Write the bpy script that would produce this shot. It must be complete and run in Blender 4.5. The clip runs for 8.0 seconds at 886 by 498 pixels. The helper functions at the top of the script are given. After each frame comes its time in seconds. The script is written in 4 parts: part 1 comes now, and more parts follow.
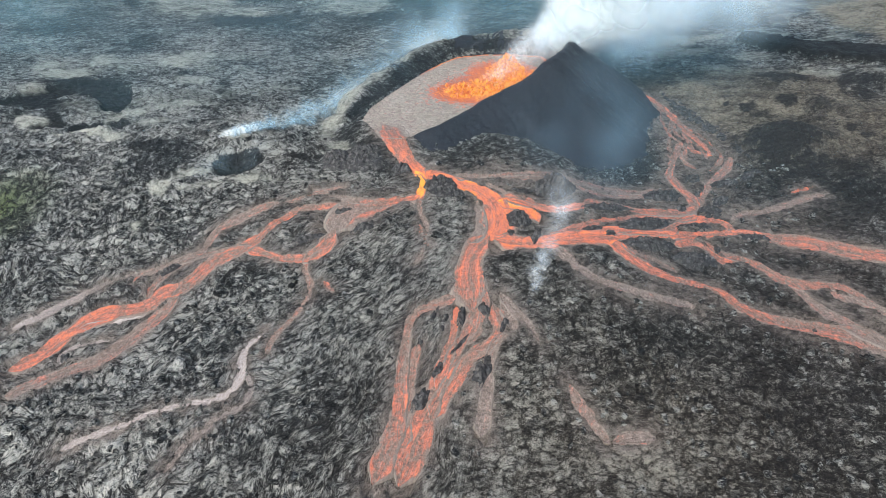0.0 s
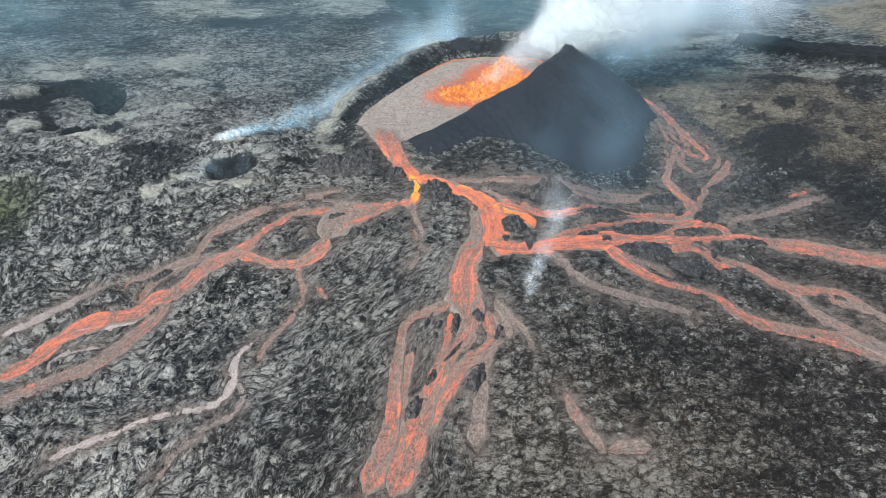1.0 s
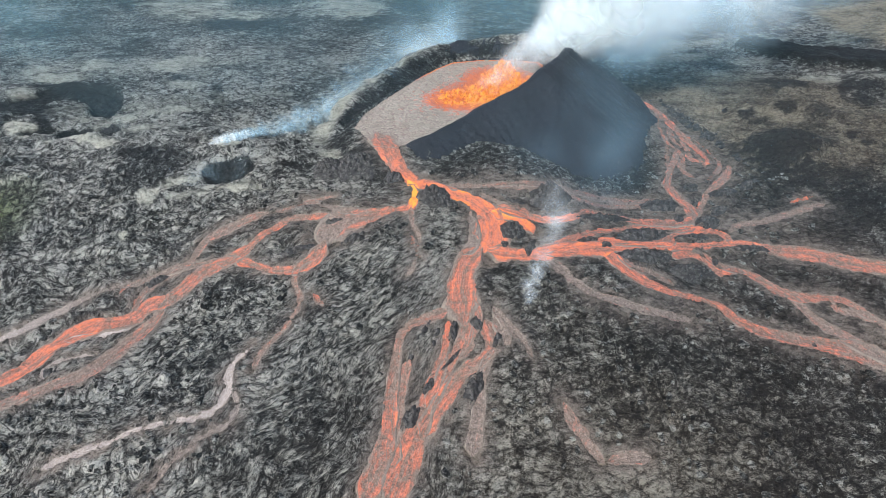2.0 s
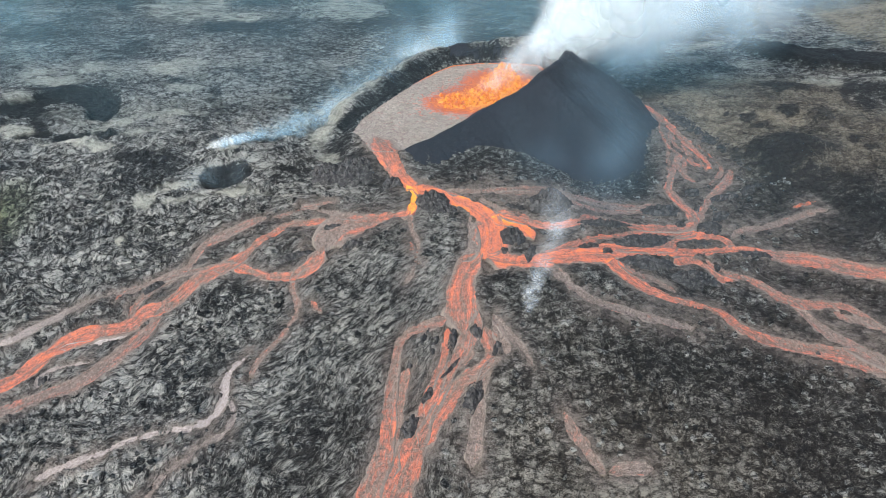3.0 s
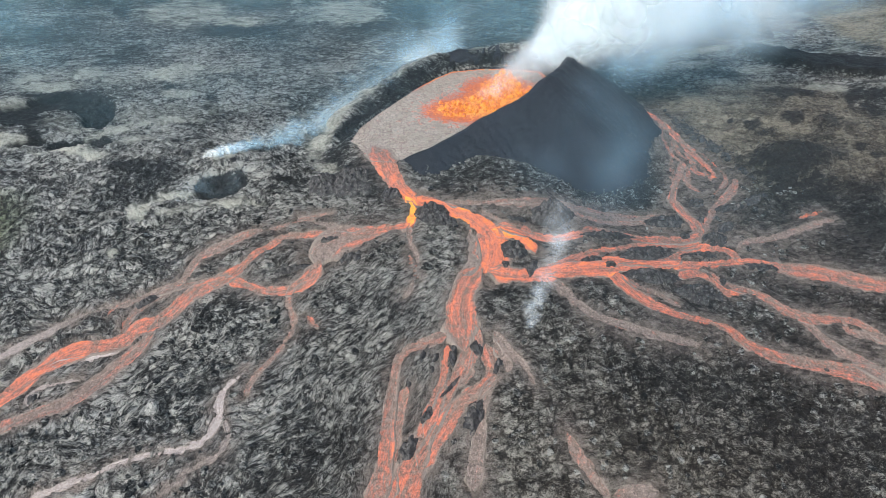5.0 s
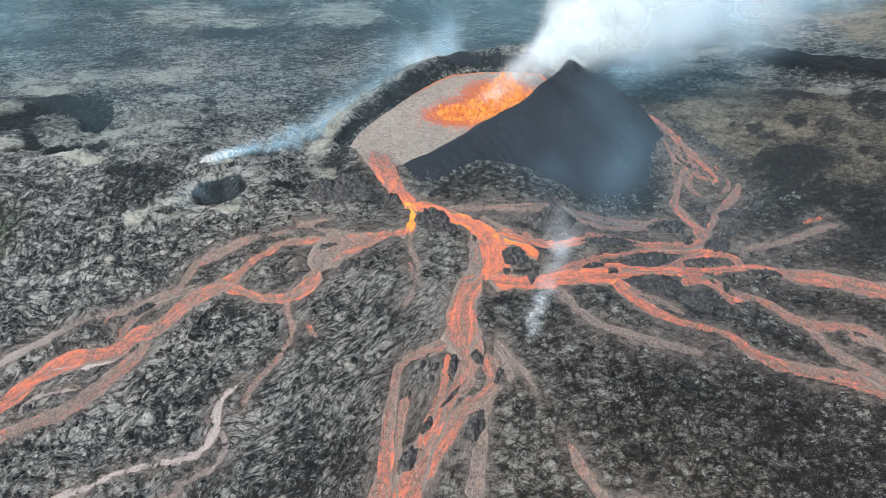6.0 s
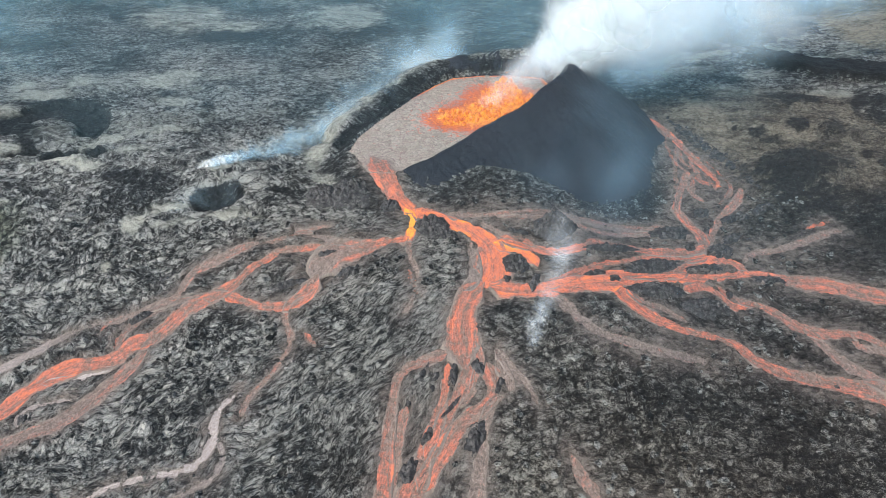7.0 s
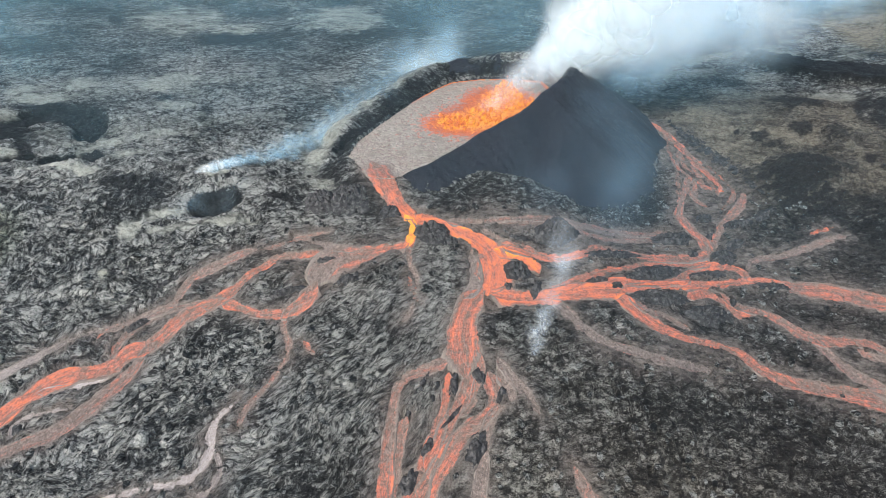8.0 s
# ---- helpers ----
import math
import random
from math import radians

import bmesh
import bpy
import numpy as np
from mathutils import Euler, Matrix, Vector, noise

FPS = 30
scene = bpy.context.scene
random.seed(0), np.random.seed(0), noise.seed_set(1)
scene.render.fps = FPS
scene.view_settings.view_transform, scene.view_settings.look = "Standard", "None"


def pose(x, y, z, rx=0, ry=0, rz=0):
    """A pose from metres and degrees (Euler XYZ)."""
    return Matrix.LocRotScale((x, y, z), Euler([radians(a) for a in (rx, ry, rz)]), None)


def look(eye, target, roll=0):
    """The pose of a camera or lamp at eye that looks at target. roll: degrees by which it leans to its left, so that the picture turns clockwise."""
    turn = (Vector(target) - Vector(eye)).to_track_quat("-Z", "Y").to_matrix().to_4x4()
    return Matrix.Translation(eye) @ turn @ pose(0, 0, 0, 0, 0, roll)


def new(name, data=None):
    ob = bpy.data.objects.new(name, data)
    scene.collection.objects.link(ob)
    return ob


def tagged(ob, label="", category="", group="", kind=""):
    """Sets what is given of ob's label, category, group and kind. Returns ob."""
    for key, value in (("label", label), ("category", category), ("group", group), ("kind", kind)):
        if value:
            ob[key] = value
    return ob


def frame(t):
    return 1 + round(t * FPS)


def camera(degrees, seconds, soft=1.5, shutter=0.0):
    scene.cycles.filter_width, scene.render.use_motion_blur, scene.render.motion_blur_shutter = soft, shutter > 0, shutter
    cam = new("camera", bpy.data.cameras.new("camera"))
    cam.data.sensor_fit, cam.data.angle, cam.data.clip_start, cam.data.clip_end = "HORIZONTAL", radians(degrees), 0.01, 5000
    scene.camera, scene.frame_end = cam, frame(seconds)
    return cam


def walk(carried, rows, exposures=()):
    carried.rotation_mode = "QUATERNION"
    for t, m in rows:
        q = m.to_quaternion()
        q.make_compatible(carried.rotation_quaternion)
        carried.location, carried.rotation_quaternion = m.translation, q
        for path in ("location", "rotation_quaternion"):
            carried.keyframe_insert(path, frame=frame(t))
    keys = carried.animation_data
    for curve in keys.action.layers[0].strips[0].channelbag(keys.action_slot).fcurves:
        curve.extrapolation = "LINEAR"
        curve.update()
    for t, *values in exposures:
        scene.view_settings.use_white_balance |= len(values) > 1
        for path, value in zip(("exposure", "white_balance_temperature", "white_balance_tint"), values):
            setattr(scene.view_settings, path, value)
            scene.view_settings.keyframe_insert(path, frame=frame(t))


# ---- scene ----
cam = camera(80.0, 8.0, soft=0.6)
PATH = [
    (0, (-1.68, -0.828, 100.391), (-1.696, 0.736, 99.144), -0.2),
    (0.5, (-0.92, 0.2, 100.469), (-0.934, 1.764, 99.223), -0.2),
    (1, (-0.172, 1.366, 100.653), (-0.186, 2.93, 99.407), -0.2),
    (1.5, (0.207, 2.548, 100.775), (0.193, 4.113, 99.53), -0.1),
    (3, (0.679, 6.151, 101.351), (0.664, 7.717, 100.107), -0.1),
    (3.5, (0.695, 7.433, 101.522), (0.681, 8.999, 100.279), -0.1),
    (4, (0.744, 8.721, 101.763), (0.73, 10.287, 100.519), -0.1),
    (4.5, (0.71, 9.936, 101.95), (0.696, 11.503, 100.707), -0.1),
    (6, (0.659, 13.735, 102.493), (0.644, 15.303, 101.251), -0.2),
    (6.5, (0.573, 14.95, 102.706), (0.559, 16.519, 101.466), -0.2),
    (7, (0.65, 16.212, 102.97), (0.635, 17.781, 101.73), -0.3),
    (7.5, (0.599, 17.403, 103.032), (0.584, 18.974, 101.794), -0.3),
    (8, (0.471, 18.61, 103.207), (0.457, 20.181, 101.97), -0.3),
]
walk(cam, [(t, look(eye, target, roll)) for t, eye, target, roll in PATH])

# ---- world, sun, exposure ----
SUN_AZ, SUN_EL = radians(-145), radians(52)
world = bpy.data.worlds.new("sky")
scene.world = world
world.use_nodes = True
wn = world.node_tree.nodes
sky = wn.new("ShaderNodeTexSky")
sky.sky_type, sky.sun_disc = "NISHITA", False
sky.sun_elevation, sky.sun_rotation = SUN_EL, SUN_AZ
sky.air_density, sky.dust_density = 1.0, 3.0
wn["Background"].inputs["Strength"].default_value = 0.19
world.node_tree.links.new(sky.outputs["Color"], wn["Background"].inputs["Color"])
sun = new("sun", bpy.data.lights.new("sun", "SUN"))
sun.data.energy, sun.data.angle, sun.data.color = 3.2, radians(4), (1.0, 0.97, 0.93)
SUN_WAY = Vector((math.sin(SUN_AZ) * math.cos(SUN_EL), math.cos(SUN_AZ) * math.cos(SUN_EL), math.sin(SUN_EL)))
sun.matrix_world = look(SUN_WAY * 300, (0, 0, 0))
scene.view_settings.exposure = 0.12
scene.cycles.transparent_max_bounces = 128


# ---- noise and plan ----
def lattice(ix, iy, seed):
    h = (ix.astype(np.int64) * 374761393 + iy.astype(np.int64) * 668265263 + seed * 974634777) & 0x7FFFFFFF
    h = ((h ^ (h >> 13)) * 1274126177) & 0x7FFFFFFF
    return (h ^ (h >> 16)) & 0xFFFF


def perlin(x, y, seed=0):
    """Gradient noise, about -0.7 to 0.7."""
    x0, y0 = np.floor(x), np.floor(y)
    fx, fy = x - x0, y - y0
    u, v = fx * fx * fx * (fx * (fx * 6 - 15) + 10), fy * fy * fy * (fy * (fy * 6 - 15) + 10)

    def corner(dx, dy):
        a = lattice(x0 + dx, y0 + dy, seed) * (2 * math.pi / 65536)
        return np.cos(a) * (fx - dx) + np.sin(a) * (fy - dy)

    low = corner(0, 0) * (1 - u) + corner(1, 0) * u
    high = corner(0, 1) * (1 - u) + corner(1, 1) * u
    return low * (1 - v) + high * v


def fbm(x, y, octaves, seed=0, gain=0.5):
    total, amp = 0, 1.0
    for k in range(octaves):
        total = total + amp * perlin(x * 2.03**k + 17 * k, y * 2.03**k - 9 * k, seed + k)
        amp *= gain
    return total


def smooth(a, b, v):
    t = np.clip((v - a) / (b - a), 0, 1)
    return t * t * (3 - 2 * t)


def bell(x, y, cx, cy, sx, sy):
    return np.exp(-(((x - cx) / sx) ** 2) / 2 - ((y - cy) / sy) ** 2 / 2)


def base_height(x, y):
    """The broad lava shield: low in front, a rise round the vent, level ground behind."""
    x, y = np.asarray(x, float), np.asarray(y, float)
    z = -10.75 + 16.46 * np.tanh((y - 120) / 70)
    z = z + 7.61 * bell(x, y, -18, 165, 32, 38) + 8.66 * bell(x, y, 10, 140, 55, 35) - 0.5 * bell(x, y, -110, 100, 40, 45)
    z = z + 9.44 * bell(x, y, 40, 100, 30, 25) + 5.24 * bell(x, y, -80, 175, 30, 25) + 7.81 * bell(x, y, 22, 160, 16, 13)
    return z + 4.72 * bell(x, y, -60, 75, 35, 20) - 4.0 * bell(x, y, 54, 168, 15, 15)


LAKE_Z = 17.5
LAKE_C, LAKE_S, LAKE_N = np.array([2.0, 208.0]), np.array([0.54, 0.84]), np.array([0.84, -0.54])


def lake_width(s):
    """The lake's middle line and half its width at s metres along its long axis."""
    low = np.interp(s, (-50, -44, -34, -18, 8, 22, 32, 42, 49, 54), (2, -12.8, -17.1, -19.3, -21.3, -21.1, -19.4, -10.6, 0.2, 13))
    high = np.interp(s, (-50, -46.5, -37, -27, -14, -6, 4, 21, 37, 47, 54), (2, 8.3, 13.2, 15.3, 17.1, 19.6, 22.8, 23.4, 23.6, 21, 13))
    return (low + high) / 2, (high - low) / 2


def shore(theta):
    """The lava lake's outline: long axis from the outlet (180 degrees) to the back wall (0); 90 degrees is the high side."""
    s = 2 + 52 * np.cos(theta)
    mid, w = lake_width(s)
    n = mid + np.sign(np.sin(theta)) * w
    return LAKE_C + s[..., None] * LAKE_S + n[..., None] * LAKE_N


def table(theta, pairs):
    """Smooth periodic look-up by degrees."""
    a = np.array([p[0] for p in pairs] + [360.0])
    v = np.array([p[1] for p in pairs] + [pairs[0][1]])
    deg = np.degrees(theta) % 360
    i = np.clip(np.searchsorted(a, deg, side="right") - 1, 0, len(a) - 2)
    t = (deg - a[i]) / (a[i + 1] - a[i])
    t = t * t * (3 - 2 * t)
    return v[i] * (1 - t) + v[i + 1] * t


RISE = [(0, 6.5), (30, 10), (44, 11.9), (58, 11.7), (73, 12.1), (88, 8.4), (105, 5.4), (122, 3.4), (140, 2.2), (152, 1.3), (164, 0.2), (195, 0.1), (212, 0.4), (240, 0.5), (270, 0.9), (300, 2.6), (330, 5.6)]
RIDGE = [(0, 5), (30, -8), (180, -20), (208, -7), (222, -3), (240, -0.8), (265, 0.8), (290, 2.0), (312, 3.2), (335, 5.0)]


# ---- materials ----
def material(name):
    m = bpy.data.materials.new(name)
    m.use_nodes = True
    t = m.node_tree
    return m, t, t.nodes["Principled BSDF"]


def node(t, kind, **inputs):
    n = t.nodes.new("ShaderNode" + kind)
    for key, value in inputs.items():
        key = int(key[1:]) if key[0] == "i" and key[1:].isdigit() else key.replace("_", " ")
        if isinstance(value, bpy.types.NodeSocket):
            t.links.new(value, n.inputs[key])
        else:
            n.inputs[key].default_value = value
    return n


def math_node(t, op, a, b=0.0, clamp=False):
    n = node(t, "Math", i0=a, i1=b)
    n.operation, n.use_clamp = op, clamp
    return n.outputs[0]


def mix(t, fac, a, b):
    n = t.nodes.new("ShaderNodeMix")
    n.data_type = "RGBA"
    for k, v in ((0, fac), (6, a), (7, b)):
        if isinstance(v, bpy.types.NodeSocket):
            t.links.new(v, n.inputs[k])
        else:
            n.inputs[k].default_value = v if k == 0 else (*v, 1.0)
    return n.outputs[2]


def ramp(t, fac, *stops):
    n = t.nodes.new("ShaderNodeValToRGB")
    t.links.new(fac, n.inputs[0])
    e = n.color_ramp.elements
    e.remove(e[1])
    e[0].position = stops[0][0]
    for p, _ in stops[1:]:
        e.new(p)
    for el, (_, c) in zip(e, stops):
        el.color = (c, c, c, 1) if not isinstance(c, tuple) else (*c, 1)
    return n.outputs[0]


def attr(t, name):
    n = t.nodes.new("ShaderNodeAttribute")
    n.attribute_name = name
    return n


def tex_noise(t, vec, scale, detail=6, rough=0.6, warp=0.0):
    n = node(t, "TexNoise", Vector=vec, Scale=scale, Detail=detail, Roughness=rough, Distortion=warp)
    return n.outputs[0]


def folds(t, vec, scale, warp):
    """Narrow crests and rounded hollows, 0 to 1: the ropes of a lava skin."""
    n = tex_noise(t, vec, scale, 3, 0.55, warp)
    return math_node(t, "ABSOLUTE", math_node(t, "MULTIPLY", math_node(t, "SUBTRACT", n, 0.5), 4.0))


def bump(t, bsdf, height, strength, distance):
    b = node(t, "Bump", Strength=strength, Distance=distance, Height=height)
    t.links.new(b.outputs[0], bsdf.inputs["Normal"])


def cells(t, vec, scale, feature):
    n = node(t, "TexVoronoi", Vector=vec, Scale=scale)
    n.feature = feature
    return n


def shifted(t, vec, scale, amount):
    """The coordinates pushed about by noise, so that cells turn into bent tongues."""
    n = node(t, "TexNoise", Vector=vec, Scale=scale, Detail=3.0, Roughness=0.55)
    off = node(t, "VectorMath", i0=n.outputs["Color"], i1=(0.5, 0.5, 0.5))
    off.operation = "SUBTRACT"
    big = node(t, "VectorMath", i0=off.outputs[0], i1=(amount, amount, amount))
    big.operation = "MULTIPLY"
    return node(t, "VectorMath", i0=vec, i1=big.outputs[0]).outputs[0]


def ground_material():
    m, t, p = material("cooled_lava")
    flow = attr(t, "flow").outputs["Vector"]
    pale, brown, moss, fresh = (attr(t, n).outputs["Fac"] for n in ("pale", "brown", "moss", "fresh"))
    dust_and_lit, drawn = attr(t, "dust_and_lit").outputs["Fac"], attr(t, "drawn").outputs["Fac"]
    pos = t.nodes.new("ShaderNodeTexCoord").outputs["Object"]
    tall = node(t, "VectorMath", i0=pos, i1=(0.62, 1.1, 1.0))
    tall.operation = "MULTIPLY"
    short = node(t, "VectorMath", i0=flow, i1=(1.0, 1.2, 1.0))
    short.operation = "MULTIPLY"
    fl, ps = shifted(t, short.outputs[0], 0.38, 1.7), shifted(t, tall.outputs[0], 0.3, 1.6)

    def either(a, b):
        return node(t, "Mix", i0=drawn, i2=a, i3=b).outputs[0]

    def total(*terms):
        out = None
        for value, k, mid in terms:
            v = math_node(t, "MULTIPLY", math_node(t, "SUBTRACT", value, mid), k)
            out = v if out is None else math_node(t, "ADD", out, v)
        return out

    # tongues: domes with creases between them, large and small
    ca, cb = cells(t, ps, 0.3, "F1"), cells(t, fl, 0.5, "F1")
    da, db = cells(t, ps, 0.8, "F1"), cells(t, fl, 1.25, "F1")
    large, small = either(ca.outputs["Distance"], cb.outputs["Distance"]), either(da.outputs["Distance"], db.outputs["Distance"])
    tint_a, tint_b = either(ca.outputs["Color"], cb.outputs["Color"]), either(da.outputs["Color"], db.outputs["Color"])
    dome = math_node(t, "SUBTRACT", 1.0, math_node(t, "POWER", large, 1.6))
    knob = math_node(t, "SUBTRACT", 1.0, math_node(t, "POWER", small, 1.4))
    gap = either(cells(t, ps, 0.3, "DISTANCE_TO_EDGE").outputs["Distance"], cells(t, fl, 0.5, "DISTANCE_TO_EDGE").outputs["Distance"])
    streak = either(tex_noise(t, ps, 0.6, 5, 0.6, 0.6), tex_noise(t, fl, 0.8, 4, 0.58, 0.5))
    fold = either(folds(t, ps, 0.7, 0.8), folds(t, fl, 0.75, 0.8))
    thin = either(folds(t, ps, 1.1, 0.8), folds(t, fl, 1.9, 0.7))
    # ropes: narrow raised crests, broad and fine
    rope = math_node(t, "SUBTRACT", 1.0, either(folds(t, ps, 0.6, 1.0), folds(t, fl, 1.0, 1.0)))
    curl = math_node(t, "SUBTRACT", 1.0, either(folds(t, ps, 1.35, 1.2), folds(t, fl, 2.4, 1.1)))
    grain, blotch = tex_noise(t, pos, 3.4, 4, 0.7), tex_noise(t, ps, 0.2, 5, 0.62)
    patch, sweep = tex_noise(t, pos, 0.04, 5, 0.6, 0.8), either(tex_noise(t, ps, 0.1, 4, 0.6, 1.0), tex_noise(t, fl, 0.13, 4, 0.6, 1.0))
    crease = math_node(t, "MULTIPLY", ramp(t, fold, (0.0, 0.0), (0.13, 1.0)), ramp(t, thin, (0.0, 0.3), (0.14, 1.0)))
    # Crests paler, creases darker: lit and shaded relief put into the rock's colour.
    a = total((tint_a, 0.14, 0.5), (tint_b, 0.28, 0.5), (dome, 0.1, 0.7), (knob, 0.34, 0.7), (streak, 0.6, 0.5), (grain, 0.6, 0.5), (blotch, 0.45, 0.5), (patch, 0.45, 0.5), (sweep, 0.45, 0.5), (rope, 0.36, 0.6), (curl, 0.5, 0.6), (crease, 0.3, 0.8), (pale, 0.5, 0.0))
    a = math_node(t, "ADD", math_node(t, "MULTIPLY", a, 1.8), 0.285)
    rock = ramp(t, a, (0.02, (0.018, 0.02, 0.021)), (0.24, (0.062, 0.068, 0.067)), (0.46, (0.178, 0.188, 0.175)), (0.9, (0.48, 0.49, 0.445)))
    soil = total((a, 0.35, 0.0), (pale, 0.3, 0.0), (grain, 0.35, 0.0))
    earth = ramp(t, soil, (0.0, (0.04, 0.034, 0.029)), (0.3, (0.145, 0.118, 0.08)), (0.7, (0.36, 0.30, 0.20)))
    # Pale deposit colour, also used for the lit tone of the ridge crest.
    powder_lit = ramp(t, total((grain, 0.45, 0.0), (blotch, 0.35, 0.0), (streak, 0.4, 0.1)), (0.32, (0.16, 0.17, 0.15)), (0.5, (0.40, 0.415, 0.355)), (0.7, (0.66, 0.67, 0.57)))
    rock = mix(t, math_node(t, "MULTIPLY", dust_and_lit, ramp(t, math_node(t, "ADD", blotch, math_node(t, "MULTIPLY", streak, 0.7)), (0.6, 0.3), (0.85, 1.0)), True), rock, powder_lit)
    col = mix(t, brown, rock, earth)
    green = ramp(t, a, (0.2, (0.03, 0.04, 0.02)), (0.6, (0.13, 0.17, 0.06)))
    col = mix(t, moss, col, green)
    # The fresh skin takes the same painted crest and crease tones.
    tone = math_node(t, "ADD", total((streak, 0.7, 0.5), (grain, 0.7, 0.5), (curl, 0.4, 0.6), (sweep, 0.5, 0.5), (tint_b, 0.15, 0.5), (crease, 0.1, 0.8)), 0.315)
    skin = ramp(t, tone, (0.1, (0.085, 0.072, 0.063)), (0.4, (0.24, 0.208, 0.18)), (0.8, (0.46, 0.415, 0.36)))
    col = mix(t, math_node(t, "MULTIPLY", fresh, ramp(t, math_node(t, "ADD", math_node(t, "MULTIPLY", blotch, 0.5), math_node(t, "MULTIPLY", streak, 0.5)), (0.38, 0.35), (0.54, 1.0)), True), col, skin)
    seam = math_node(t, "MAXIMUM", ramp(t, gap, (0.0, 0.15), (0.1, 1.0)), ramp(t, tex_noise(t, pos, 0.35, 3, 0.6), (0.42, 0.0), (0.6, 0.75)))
    seam = math_node(t, "MAXIMUM", math_node(t, "MAXIMUM", seam, math_node(t, "MULTIPLY", fresh, 0.85)), math_node(t, "MAXIMUM", math_node(t, "MULTIPLY", brown, 0.85), math_node(t, "MULTIPLY", dust_and_lit, 0.9)))
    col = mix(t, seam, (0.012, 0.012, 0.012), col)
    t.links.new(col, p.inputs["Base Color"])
    t.links.new(ramp(t, blotch, (0.3, 0.8), (0.7, 0.6)), p.inputs["Roughness"])
    p.inputs["Specular IOR Level"].default_value = 0.25
    h = total((dome, 0.8, 0.0), (knob, 0.9, 0.0), (tint_a, 0.45, 0.0), (tint_b, 0.4, 0.0), (seam, 0.3, 0.0), (crease, 0.5, 0.0), (rope, 0.7, 0.0), (curl, 0.75, 0.0), (streak, 0.8, 0.0), (grain, 0.35, 0.0))
    bump(t, p, h, 1.0, 0.8)
    return m


def scoria_material():
    m, t, p = material("black_scoria")
    pos = t.nodes.new("ShaderNodeTexCoord").outputs["Object"]
    big, fine = tex_noise(t, pos, 0.12, 5, 0.6, 0.5), tex_noise(t, pos, 1.8, 8, 0.7)
    a = math_node(t, "ADD", math_node(t, "MULTIPLY", big, 0.5), math_node(t, "MULTIPLY", fine, 0.5))
    t.links.new(ramp(t, a, (0.35, (0.004, 0.006, 0.011)), (0.6, (0.010, 0.014, 0.022)), (0.8, (0.035, 0.037, 0.041))), p.inputs["Base Color"])
    p.inputs["Roughness"].default_value = 0.85
    bump(t, p, fine, 0.8, 0.4)
    return m


def clinker_material():
    m, t, p = material("clinker")
    pos = t.nodes.new("ShaderNodeTexCoord").outputs["Object"]
    a = cells(t, shifted(t, pos, 0.6, 1.2), 1.4, "F1")
    fine = tex_noise(t, pos, 2.5, 6, 0.65)
    v = math_node(t, "ADD", math_node(t, "MULTIPLY", a.outputs["Color"], 0.4), math_node(t, "MULTIPLY", fine, 0.6))
    t.links.new(ramp(t, v, (0.3, (0.010, 0.010, 0.011)), (0.5, (0.03, 0.03, 0.031)), (0.68, (0.10, 0.098, 0.092)), (0.85, (0.25, 0.245, 0.23))), p.inputs["Base Color"])
    p.inputs["Roughness"].default_value = 0.7
    bump(t, p, v, 1.0, 0.5)
    return m


